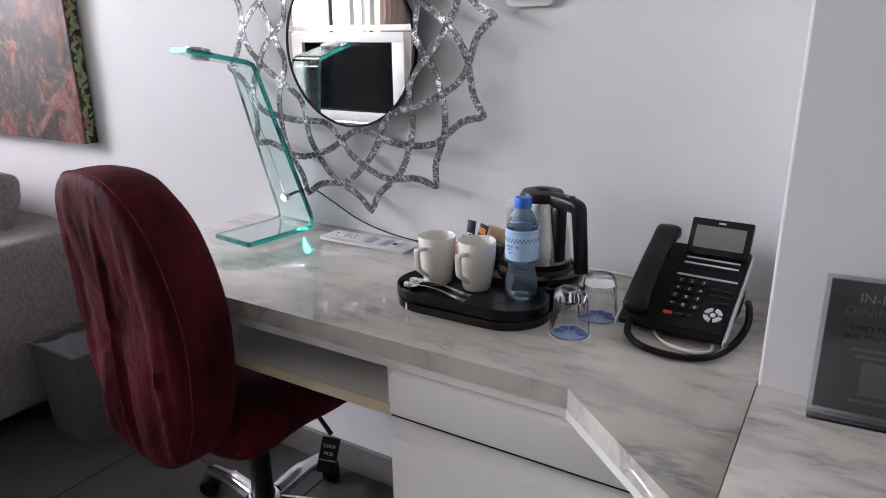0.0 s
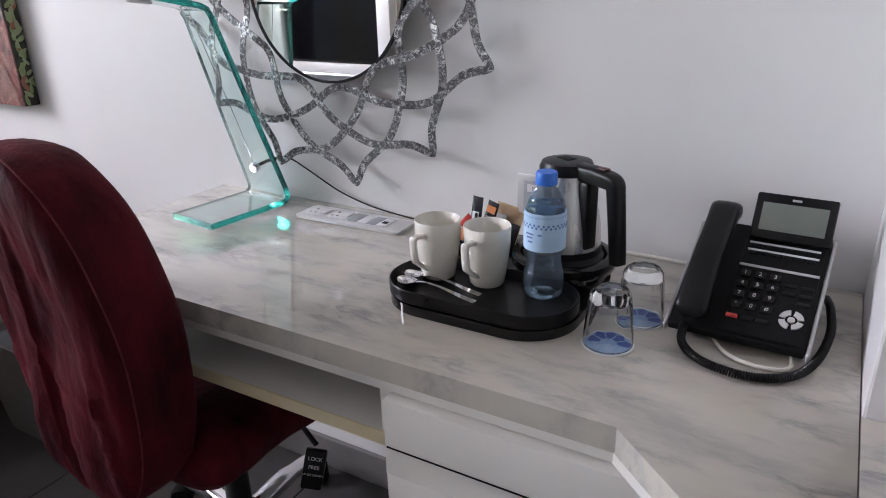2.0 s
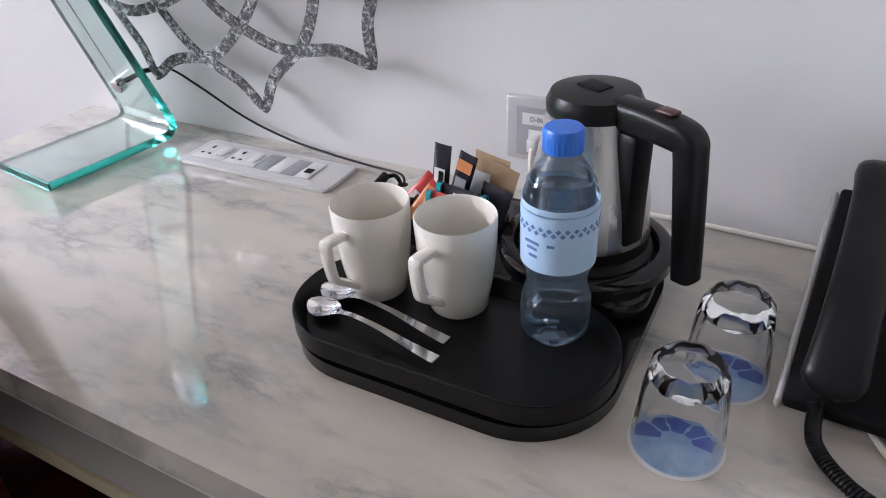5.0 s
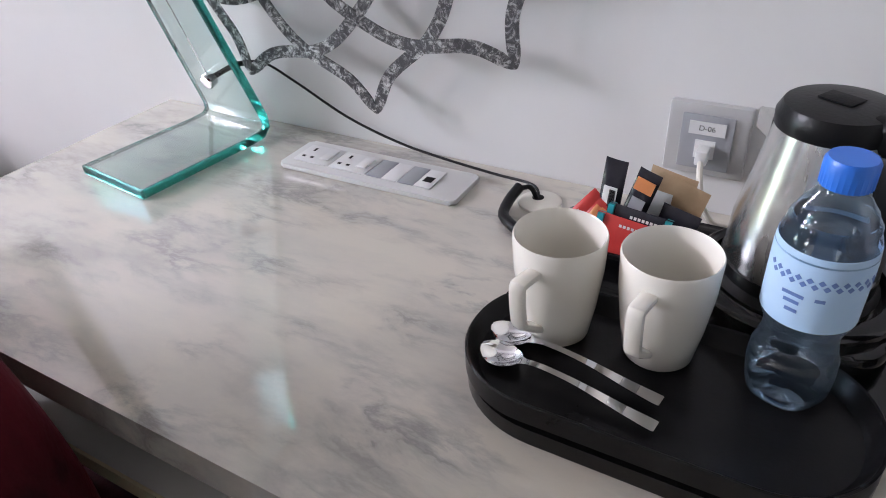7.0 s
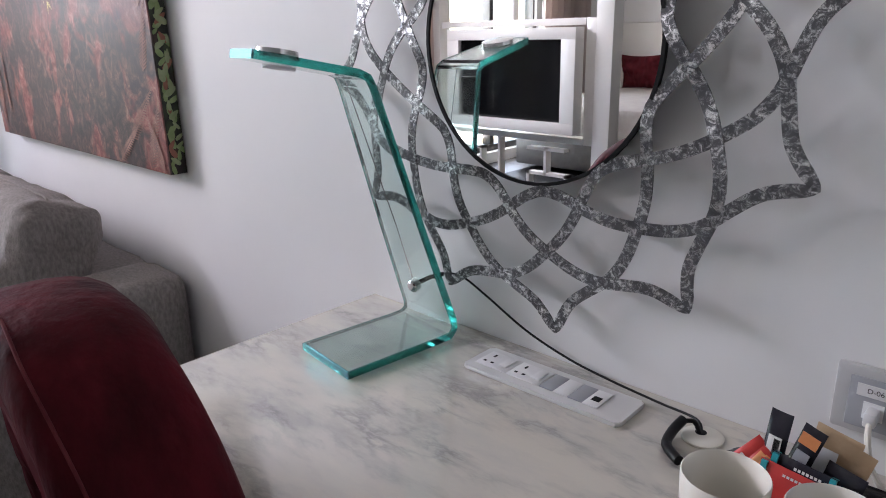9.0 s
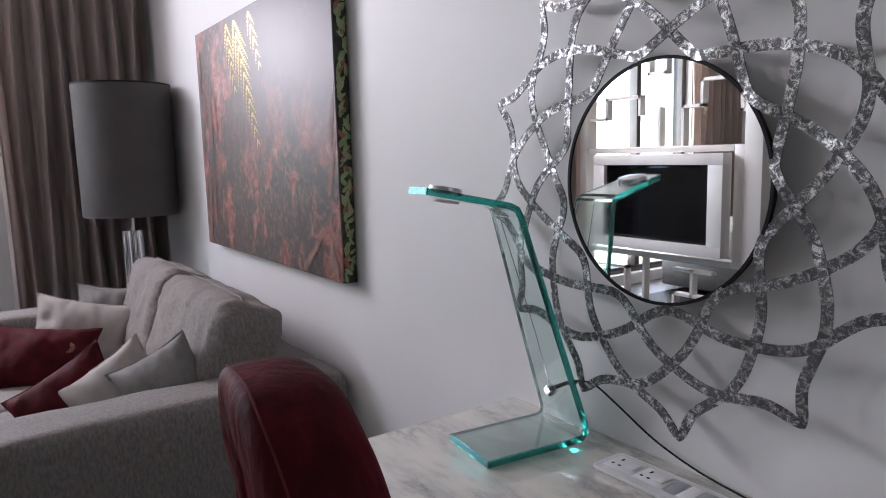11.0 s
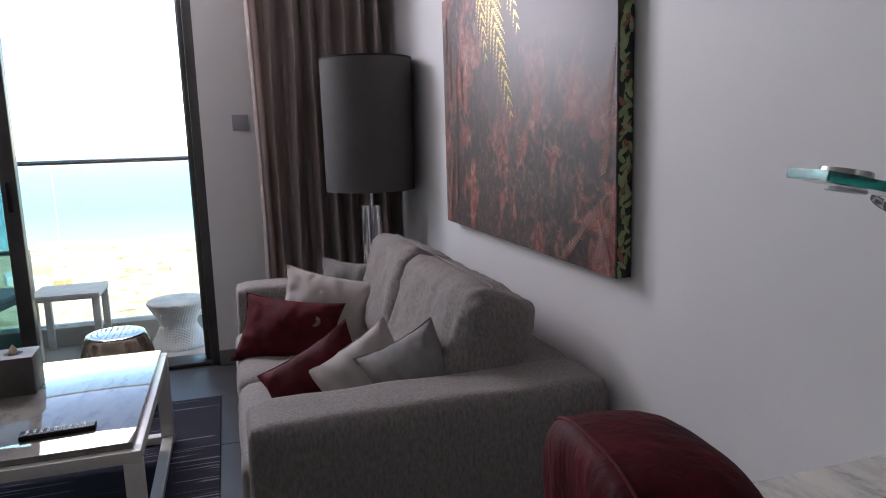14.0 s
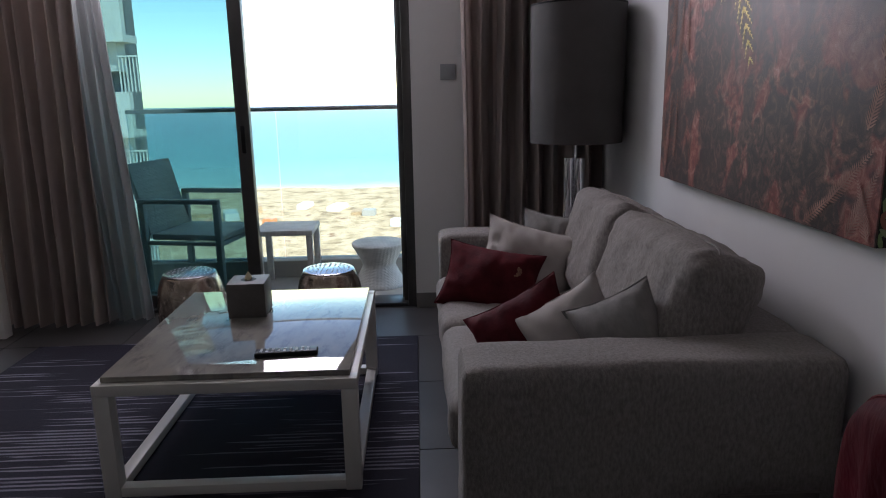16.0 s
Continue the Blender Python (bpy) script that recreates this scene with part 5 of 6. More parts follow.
for i, p in enumerate(hp):
    d = (hp[min(i + 1, len(hp) - 1)] - hp[max(i - 1, 0)]).normalized()
    n = Vector((d.z, 0, -d.x))
    t_ = i / (len(hp) - 1)
    a, b = 0.0135 - 0.0035 * t_, 0.0140 - 0.003 * t_
    rgs.append([bm.verts.new(p + n * a * math.copysign(abs(math.cos(q)) ** 0.55, math.cos(q)) + Vector((0, 1, 0)) * b * math.copysign(abs(math.sin(q)) ** 0.55, math.sin(q))) for q in [2 * math.pi * k / 14 for k in range(14)]])
for a, b in zip(rgs, rgs[1:]):
    for k in range(14):
        bm.faces.new((a[k], a[(k + 1) % 14], b[(k + 1) % 14], b[k]))
bm.faces.new(rgs[0][::-1])
bm.faces.new(rgs[-1])
bmesh.ops.recalc_face_normals(bm, faces=bm.faces[:])
part("handle", bm, BLACK, kt, "black D handle open at the foot")
part("handle_mount", boxes((0.036, 0.060, -0.013, 0.013, 0.03, 0.137), bevel=0.006), BLACK, kt)
part("switch", boxes((0.070, 0.086, -0.006, 0.006, 0.1600, 0.1632), bevel=0.0015), DARKRED, kt, "small red switch")


# ---- mugs ----
def mug(loc, rz):
    t = thing("mug", "tapered white ceramic mug with an angular handle", "mug", loc, rz, "mugs on the tray")
    prof = [(0, 0.0), (0.024, 0.0), (0.027, 0.003), (0.0315, 0.03), (0.0355, 0.065), (0.0365, 0.094), (0.0355, 0.0955), (0.0343, 0.094), (0.033, 0.065), (0.029, 0.03), (0.024, 0.008), (0, 0.006)]
    part("body", lathe(prof, 48), CERAMIC, t)
    pts = spline([(0.034, 0, 0.077), (0.0525, 0, 0.0785), (0.0572, 0, 0.0745), (0.0545, 0, 0.044), (0.0495, 0, 0.0365), (0.034, 0, 0.024), (0.0285, 0, 0.020)], 4)
    bm = bmesh.new()
    rgs = []
    for i, p in enumerate(pts):
        d = (pts[min(i + 1, len(pts) - 1)] - pts[max(i - 1, 0)]).normalized()
        n = Vector((d.z, 0, -d.x))
        rgs.append([bm.verts.new(p + n * 0.0037 * math.copysign(abs(math.cos(q)) ** 0.6, math.cos(q)) + Vector((0, 0.0064 * math.copysign(abs(math.sin(q)) ** 0.6, math.sin(q)), 0))) for q in [2 * math.pi * k / 12 for k in range(12)]])
    for a, b in zip(rgs, rgs[1:]):
        for k in range(12):
            bm.faces.new((a[k], a[(k + 1) % 12], b[(k + 1) % 12], b[k]))
    bm.faces.new(rgs[0][::-1])
    bm.faces.new(rgs[-1])
    bmesh.ops.recalc_face_normals(bm, faces=bm.faces[:])
    part("handle", bm, CERAMIC, t)
    return t


m1 = mug((0.783, -0.283, 0.7735), 260)
copy_thing(m1, pose(0.865, -0.274, 0.7735, 0, 0, 262))


# ---- spoons ----
def spoon(loc, rz):
    t = thing("teaspoon", "polished steel teaspoon lying on the tray", "spoon", loc, rz, "teaspoons on the tray")
    rows = spline([(0.0, 0.0015, 0.0055), (0.004, 0.008, 0.0045), (0.012, 0.0130, 0.003), (0.022, 0.0132, 0.003), (0.032, 0.0085, 0.0045), (0.038, 0.0035, 0.006), (0.055, 0.0027, 0.009), (0.085, 0.003, 0.0085), (0.12, 0.0045, 0.004), (0.142, 0.0055, 0.002), (0.146, 0.005, 0.002)], 4)
    bm = bmesh.new()
    ys = (-1, -0.75, -0.5, -0.25, 0, 0.25, 0.5, 0.75, 1)
    lay = []
    for k in (0.0, -0.0012):
        vs = []
        for p in rows:
            dip = 0.0042 * max(0.0, 1 - ((p.x - 0.017) / 0.019) ** 2)
            vs.append([bm.verts.new((p.x, y * p.y, p.z + 0.0025 + k - dip * (1 - y * y))) for y in ys])
        lay.append(vs)
    for n_, vs in enumerate(lay):
        for a, b in zip(vs, vs[1:]):
            for k in range(8):
                q = (a[k], b[k], b[k + 1], a[k + 1])
                bm.faces.new(q if n_ == 0 else q[::-1])
    top, low = lay
    for a, b, c, d in [(top[i][k], top[i + 1][k], low[i + 1][k], low[i][k]) for i in range(len(rows) - 1) for k in (0, 8)]:
        bm.faces.new((a, b, c, d))
    for i in (0, len(rows) - 1):
        for k in range(8):
            bm.faces.new((top[i][k], top[i][k + 1], low[i][k + 1], low[i][k]))
    bmesh.ops.recalc_face_normals(bm, faces=bm.faces[:])
    part("spoon", bm, CHROME, t, angle=50)
    return t


sp = spoon((0.739, -0.312, 0.776), -8)
copy_thing(sp, pose(0.742, -0.337, 0.776, 0, 0, -8))

# ---- water bottle ----
bt = thing("water_bottle", "clear plastic water bottle with blue cap and pale blue label", "bottle", (0.957, -0.272, 0.7735))
prof = [(0, 0.004), (0.012, 0.002), (0.022, 0.0), (0.0275, 0.006), (0.0295, 0.02), (0.0295, 0.034), (0.0265, 0.045), (0.0245, 0.058), (0.027, 0.070), (0.0295, 0.078), (0.0300, 0.124), (0.0290, 0.134), (0.0255, 0.148), (0.0185, 0.160), (0.0135, 0.167), (0.0125, 0.172), (0.0125, 0.177), (0, 0.177)]
fine = [(max(0, p.x), p.y) for p in spline([(r, z, 0) for r, z in prof], 6)]
fine[0] = (0, prof[0][1])
fine[-1] = (0, prof[-1][1])
part("shell", lathe(fine, 40, shape=lambda a, z: 1 + (0.035 * math.cos(5 * a) * max(0, 1 - z / 0.02) if z < 0.02 else 0) + (0.022 * math.sin(z * 700) if 0.03 < z < 0.074 or 0.126 < z < 0.156 else 0)), PET, bt)
LABEL = surface("bottle_label", (0.42, 0.62, 0.84), (0.52, 0.70, 0.88), 20, 0.35, 0.02)
LABELDK = surface("label_print", (0.10, 0.18, 0.45), (0.16, 0.26, 0.55), 20, 0.4, 0.02)
lab = part("label", lathe([(0.0301, 0.077), (0.0305, 0.077), (0.0307, 0.100), (0.0308, 0.124), (0.0300, 0.133), (0.0296, 0.133), (0.0304, 0.124), (0.0303, 0.100)], 40, closed=True), LABEL, bt, "pale blue wrapped label")
bm = bmesh.new()
for i in range(14):
    for j in range(2):
        a = radians(-150 + i * 13 + j * 6.5)
        b = bmesh.new()
        box(b, -0.0016, 0.0016, -0.0002, 0.0002, -0.0016, 0.0016)
        join(bm, b, Matrix.Translation((0.0308 * math.cos(a), 0.0308 * math.sin(a), 0.1165 - 0.0038 * j)) @ Matrix.Rotation(a + radians(90), 4, "Z") @ Matrix.Rotation(radians(45), 4, "Y"))
for a0, z, w in ((-112, 0.103, 0.007), (-112, 0.0975, 0.005), (-110, 0.091, 0.004), (-82, 0.103, 0.003)):
    b = bmesh.new()
    box(b, -w, w, -0.0002, 0.0002, -0.0012, 0.0012)
    join(bm, b, Matrix.Translation((0.0308 * math.cos(radians(a0)), 0.0308 * math.sin(radians(a0)), z)) @ Matrix.Rotation(radians(a0 + 90), 4, "Z"))
part("print", bm, LABELDK, lab, smooth=False)
part("water", lathe([(0, 0.006), (0.022, 0.006), (0.0270, 0.012), (0.0275, 0.034), (0.0245, 0.045), (0.0225, 0.058), (0.0250, 0.070), (0.0276, 0.078), (0.0280, 0.124), (0.0265, 0.136), (0.0235, 0.148), (0, 0.148)], 32), WATER, bt, "clear water")
CAPBLUE = surface("cap_blue", (0.02, 0.14, 0.62), (0.03, 0.18, 0.70), 20, 0.35, 0.05)
part("cap", lathe([(0.0135, 0.1705), (0.0152, 0.1705), (0.0152, 0.186), (0.0138, 0.1885), (0, 0.1885), (0, 0.1775), (0.0135, 0.1775)], 60, shape=lambda a, z: 1 + (0.02 * math.cos(30 * a) if z < 0.187 else 0)), CAPBLUE, bt, "ribbed blue cap")


# ---- tumblers upside down on paper covers ----
def tumbler(loc, rz):
    t = thing("tumbler", "upturned faceted glass tumbler on a blue paper coaster", "glass", loc, rz, "upturned tumblers")
    out = [(0.0335, 0.002), (0.034, 0.004), (0.0325, 0.024), (0.0315, 0.029), (0.0285, 0.058), (0.0262, 0.074), (0.0215, 0.081), (0.012, 0.080), (0, 0.078)]
    inn = [(0, 0.064), (0.0225, 0.063), (0.0255, 0.055), (0.029, 0.03), (0.0315, 0.003)]
    bm = lathe(out + inn, 48, shape=lambda a, z: 1 + (0.09 * (abs(math.cos(4.5 * a)) - 0.4) * min(1, max(0, (z - 0.022) / 0.02)) if z > 0.022 else 0), closed=True)
    part("glass", bm, CLEAR, t)
    return t


def coaster(loc):
    t = thing("paper_coaster", "round white paper coaster with a blue wash print", "coaster", loc, group="paper coasters")
    part("disc", lathe([(0, 0), (0.0355, 0), (0.0355, 0.0007), (0, 0.0007)], 40), TRIM, t)
    part("print", lathe([(0, 0.0008), (0.0325, 0.0008), (0, 0.0010)], 40), BLUEWASH, t, "blue watercolour print")
    for k in range(5):
        a = radians(20 + 38 * k)
        q = [(0.012 * math.cos(a - 0.25), 0.012 * math.sin(a - 0.25)), (0.027 * math.cos(a - 0.30), 0.027 * math.sin(a - 0.30)), (0.031 * math.cos(a), 0.031 * math.sin(a)), (0.027 * math.cos(a + 0.30), 0.027 * math.sin(a + 0.30)), (0.012 * math.cos(a + 0.25), 0.012 * math.sin(a + 0.25))]
        part("petal", prism(q, 0.0011, 0.0012), PETALBLUE, t, "deep blue printed petal", smooth=False)
    return t


BLUEWASH = surface("blue_wash", (0.14, 0.30, 0.62), (0.50, 0.66, 0.84), 34, 0.5, 0.02)
PETALBLUE = surface("petal_blue", (0.03, 0.07, 0.38), (0.08, 0.15, 0.52), 60, 0.5, 0.02)
for i, (x, y) in enumerate(((1.077, -0.333), (1.096, -0.243))):
    if i == 0:
        g0, c0 = tumbler((x, y, 0.7505), 0), coaster((x, y, 0.7502))
    else:
        copy_thing(g0, pose(x, y, 0.7505, 0, 0, 25))
        copy_thing(c0, pose(x, y, 0.7502))


# ---- sachets ----
def sachet(label, w, h, mat, loc, rot, band=None):
    t = new("sachet")
    t.matrix_world = Matrix.LocRotScale(loc, Euler([radians(a) for a in rot]), None)
    tagged(t, label, "sachet", "sachets in the tray box")
    bm = pillow(w, h, 0.006, int(loc[0] * 1000), 8, 0.0006, 0.01, 0.5)
    part("packet", bm, mat, t)
    if band is WHITEP:
        bm = bmesh.new()
        for k in range(9):
            box(bm, w * (-0.02 + 0.03 * k), w * (-0.005 + 0.03 * k), -0.0048, -0.0044, -h * 0.22, h * 0.12)
        part("printed_bars", bm, BLACKM, t, smooth=False)
    if band is GREYP:
        part("colour_panel", boxes((-w * 0.4, w * 0.4, -0.0042, -0.0034, h * 0.24, h * 0.4)), ORANGE, t, smooth=False)
    if band is TEAL:
        for x in (-w * 0.47, w * 0.38):
            part("end_strip", boxes((x, x + w * 0.09, -0.0044, 0.0044, -h * 0.48, h * 0.48)), TEAL, t, "teal end strip", smooth=False)
        part("title_bars", boxes(*[(-w * 0.12 + w * 0.06 * k, -w * 0.08 + w * 0.06 * k, -0.0046, -0.0042, h * 0.34, h * 0.39) for k in range(7)]), WHITEP, t, smooth=False)
    elif band:
        part("printed_band", boxes((-w * 0.3, w * 0.3, -0.0042, -0.0034, -h * 0.25, h * 0.15)), band, t, smooth=False)
    return t


RED = surface("red_paper", (0.50, 0.03, 0.03), (0.62, 0.06, 0.05), 40, 0.35, 0.1)
TEAL = surface("teal_paper", (0.02, 0.30, 0.34), (0.03, 0.38, 0.42), 40, 0.4, 0.1)
KRAFT = surface("kraft_paper", (0.40, 0.27, 0.15), (0.50, 0.36, 0.22), 40, 0.7, 0.2)
ORANGE = surface("orange_paper", (0.60, 0.20, 0.07), (0.70, 0.30, 0.12), 40, 0.4, 0.1)
FOIL = surface("black_foil", (0.015, 0.014, 0.02), (0.03, 0.03, 0.04), 40, 0.25, 0.3, 120)
WHITEP = surface("white_paper", (0.70, 0.70, 0.68), (0.78, 0.78, 0.76), 40, 0.6, 0.1)
sachet("black foil coffee stick with a printed white code panel", 0.022, 0.075, FOIL, (0.781, -0.148, 0.828), (-8, 2, -8), WHITEP)
sachet("black foil coffee stick with pale lettering bars", 0.022, 0.078, FOIL, (0.806, -0.152, 0.824), (-8, 14, -8), GREYP)
sachet("kraft paper sugar packet", 0.045, 0.062, KRAFT, (0.828, -0.128, 0.822), (-8, 5, -12))
sachet("kraft paper sugar packet", 0.045, 0.062, KRAFT, (0.838, -0.134, 0.818), (-8, 12, -12))
sachet("white paper sugar packet", 0.03, 0.05, WHITEP, (0.818, -0.140, 0.814), (-8, 4, -8))
sachet("red creamer stick with a pale oval", 0.02, 0.07, RED, (0.752, -0.160, 0.802), (-25, 38, -5), WHITEP)
sachet("slim red paper creamer stick", 0.02, 0.065, RED, (0.764, -0.165, 0.797), (-25, 32, -5))
sachet("slim orange paper sugar stick", 0.014, 0.07, ORANGE, (0.762, -0.178, 0.796), (-30, 30, -5))
sachet("slim orange paper sugar stick", 0.014, 0.07, ORANGE, (0.771, -0.180, 0.794), (-30, 24, -5))
sachet("dark red and teal tea bag envelope", 0.062, 0.050, RED, (0.806, -0.180, 0.800), (-14, 4, -4), TEAL)
sachet("black tea bag envelope with teal ends", 0.062, 0.054, FOIL, (0.812, -0.169, 0.803), (-12, 4, -4), TEAL)
sachet("small black foil creamer packet", 0.036, 0.046, FOIL, (0.842, -0.150, 0.806), (-14, 10, -8))

# ---- desk telephone ----
ph = thing("desk_phone", "black desk telephone with tilted display and coiled cord", "telephone", (1.243, -0.167, 0.7505), -3)


def wedge(x0, x1, rows):
    """A block across x0..x1 with a side outline of (y, z)."""
    bm = bmesh.new()
    a = [bm.verts.new((x0, y, z)) for y, z in rows]
    b = [bm.verts.new((x1, y, z)) for y, z in rows]
    bm.faces.new(a)
    bm.faces.new(b[::-1])
    n = len(rows)
    for i in range(n):
        bm.faces.new((a[i], b[i], b[(i + 1) % n], a[(i + 1) % n]))
    bmesh.ops.recalc_face_normals(bm, faces=bm.faces[:])
    bmesh.ops.bevel(bm, geom=bm.edges[:], offset=0.003, segments=2, profile=0.5, affect="EDGES", clamp_overlap=True)
    return bm


SL = math.atan2(0.096, 0.173)
part("body", wedge(-0.096, 0.074, [(-0.113, 0.012), (-0.113, 0.023), (0.06, 0.119), (0.068, 0.105), (0.05, 0.04), (0.02, 0.018)]), BLACKM, ph)
part("side_trim", wedge(0.0745, 0.080, [(-0.113, 0.008), (-0.113, 0.020), (0.06, 0.115), (0.066, 0.095)]), SILVERP, ph, "silver side trim")
part("side_trim", wedge(-0.102, -0.0965, [(-0.113, 0.008), (-0.113, 0.020), (0.06, 0.115), (0.066, 0.095)]), SILVERP, ph)
part("stand", wedge(-0.06, 0.06, [(-0.06, 0), (-0.06, 0.03), (0.04, 0.06), (0.07, 0.0)]), BLACK, ph)


def on_face(x, s, h=0.0):
    """A place on the sloping key face: s metres up the slope from its foot."""
    return Vector((x, -0.113 + s * math.cos(SL) - h * math.sin(SL), 0.023 + s * math.sin(SL) + h * math.cos(SL)))


def face_part(name, x0, x1, s0, s1, h0, h1, mat, parent, label="", bevel=0.0012):
    bm = boxes((x0, x1, s0, s1, h0, h1), bevel=bevel)
    bm.transform(Matrix.Translation(on_face(0, 0)) @ Matrix.Rotation(SL, 4, "X"))
    return part(name, bm, mat, parent, label)


KEYW = surface("key_marks", (0.6, 0.6, 0.6), (0.7, 0.7, 0.7), 10, 0.5, 0.0)
panel = face_part("key_panel", -0.032, 0.070, 0.004, 0.190, 0.0006, 0.003, BLACKM, ph)
face_part("silver_strip", -0.031, 0.0695, 0.117, 0.1215, 0.0032, 0.0046, SILVERP, ph, "silver divider strip")
for s in (0.1475, 0.1610):
    face_part("label_strip", -0.027, 0.064, s, s + 0.0036, 0.0032, 0.0042, TRIM, ph)
    for i in range(6):
        face_part("line_key", -0.025 + i * 0.015, -0.0145 + i * 0.015, s - 0.0062, s - 0.0012, 0.0032, 0.005, BLACK, ph)
digits = "123456789*0#"
for i in range(12):
    r, c = divmod(i, 3)
    x, s = -0.0195 + c * 0.0190, 0.1035 - r * 0.0185
    key = face_part("dial_key", x - 0.0070, x + 0.0070, s - 0.0058, s + 0.0058, 0.0032, 0.0062, BLACK, ph, bevel=0.0022)
    cu = bpy.data.curves.new("digit", "FONT")
    cu.body, cu.size, cu.align_x, cu.align_y = digits[i], 0.0088, "CENTER", "CENTER"
    cu.materials.append(KEYW)
    d = new("digit", cu)
    d.parent = key
    d.matrix_local = Matrix.Translation(on_face(0, 0)) @ Matrix.Rotation(SL, 4, "X") @ Matrix.Translation((x, s + 0.0008, 0.0064))
for i in range(3):
    face_part("function_key", -0.0275 + i * 0.0190, -0.0125 + i * 0.0190, 0.0255, 0.0325, 0.0032, 0.0055, RED if i == 0 else BLACK, ph)
for i in range(5):
    kx, ks = 0.0315 + (1 if i == 4 else i % 2) * 0.0195, 0.092 - (i // 2) * 0.0135
    face_part("feature_key", kx, kx + 0.016, ks, ks + 0.0065, 0.0032, 0.0055, BLACK, ph)
for k in range(4):
    bm = bmesh.new()
    a0 = radians(90 * k + 10)
    ri, ro = 0.0075, 0.0150
    q = [(r * math.cos(a0 + radians(70) * j / 6), r * math.sin(a0 + radians(70) * j / 6)) for r, js in ((ro, range(7)), (ri, range(6, -1, -1))) for j in js]
    bm = prism(q, 0.0032, 0.0055)
    bm.transform(Matrix.Translation(on_face(0, 0)) @ Matrix.Rotation(SL, 4, "X") @ Matrix.Translation((0.050, 0.041, 0)))
    part("cursor_key", bm, SILVERP, ph)
bm = lathe([(0, 0.0032), (0.0045, 0.0032), (0.0045, 0.0056), (0, 0.0058)], 16)
bm.transform(Matrix.Translation(on_face(0, 0)) @ Matrix.Rotation(SL, 4, "X") @ Matrix.Translation((0.050, 0.041, 0)))
part("cursor_centre", bm, SILVERP, ph)
TILT = Matrix.Translation((0.022, 0.035, 0.118)) @ Matrix.Rotation(radians(62), 4, "X")
bm = boxes((-0.052, 0.052, -0.008, 0.058, -0.006, 0.006), bevel=0.003)
bm.transform(TILT)
disp = part("display", bm, BLACK, ph, "tilted black display module")
bm = boxes((-0.042, 0.042, 0.004, 0.044, 0.0062, 0.0072), bevel=0.0003)
bm.transform(TILT)
LCD = surface("lcd", (0.14, 0.16, 0.14), (0.17, 0.19, 0.165), 10, 0.25, 0.0)
part("screen", bm, LCD, disp, "blank grey-green screen")
bm = boxes((-0.006, 0.006, 0.049, 0.052, 0.0062, 0.007))
bm.transform(TILT)
part("maker_mark", bm, SILVERP, disp)
bm = bmesh.new()
hs = spline([tuple(on_face(-0.068, s, h)) for s, h in ((0.004, 0.012), (0.022, 0.022), (0.055, 0.03), (0.11, 0.034), (0.16, 0.031), (0.193, 0.026), (0.205, 0.014))], 4)
rgs = []
for i, p in enumerate(hs):
    d = (hs[min(i + 1, len(hs) - 1)] - hs[max(i - 1, 0)]).normalized()
    n = Vector((1, 0, 0)).cross(d)
    u = i / (len(hs) - 1)
    e = min(1, 6 * min(u, 1 - u) + 0.35)
    wx, wn = (0.0245 - 0.005 * math.sin(math.pi * u)) * e, (0.016 - 0.006 * math.sin(math.pi * u)) * e
    rgs.append([bm.verts.new(p + Vector((1, 0, 0)) * wx * math.copysign(abs(math.cos(q)) ** 0.6, math.cos(q)) + n * wn * math.copysign(abs(math.sin(q)) ** 0.6, math.sin(q))) for q in [2 * math.pi * k / 16 for k in range(16)]])
for a, b in zip(rgs, rgs[1:]):
    for k in range(16):
        bm.faces.new((a[k], a[(k + 1) % 16], b[(k + 1) % 16], b[k]))
bm.faces.new(rgs[0][::-1])
bm.faces.new(rgs[-1])
bmesh.ops.recalc_face_normals(bm, faces=bm.faces[:])
part("handset", bm, BLACK, ph, "black curved handset")
path = spline([(-0.074, -0.112, 0.024), (-0.068, -0.140, 0.010), (-0.034, -0.170, 0.007), (0.02, -0.178, 0.007), (0.066, -0.152, 0.007), (0.088, -0.10, 0.010), (0.095, -0.03, 0.018), (0.088, 0.02, 0.03), (0.08, 0.05, 0.03)], 30)
coil = []
for i, p in enumerate(path):
    d = (path[min(i + 1, len(path) - 1)] - path[max(i - 1, 0)]).normalized()
    n = d.cross(Vector((0, 0, 1))).normalized()
    b = n.cross(d)
    for k in range(6):
        a = math.pi * (i + k / 6) * 1.1
        coil.append(p.lerp(path[min(i + 1, len(path) - 1)], k / 6) + 0.0045 * (math.cos(a) * n + math.sin(a) * b))
part("coiled_cord", tube(coil, 0.0016, 5), BLACK, ph, "black coiled handset cord")
part("line_cord", tube(spline([(-0.045, -0.08, 0.004), (-0.015, -0.128, 0.004), (0.03, -0.142, 0.004), (0.062, -0.12, 0.004), (0.04, -0.03, 0.004)], 6), 0.0028), CERAMIC, ph, "cream line cord")

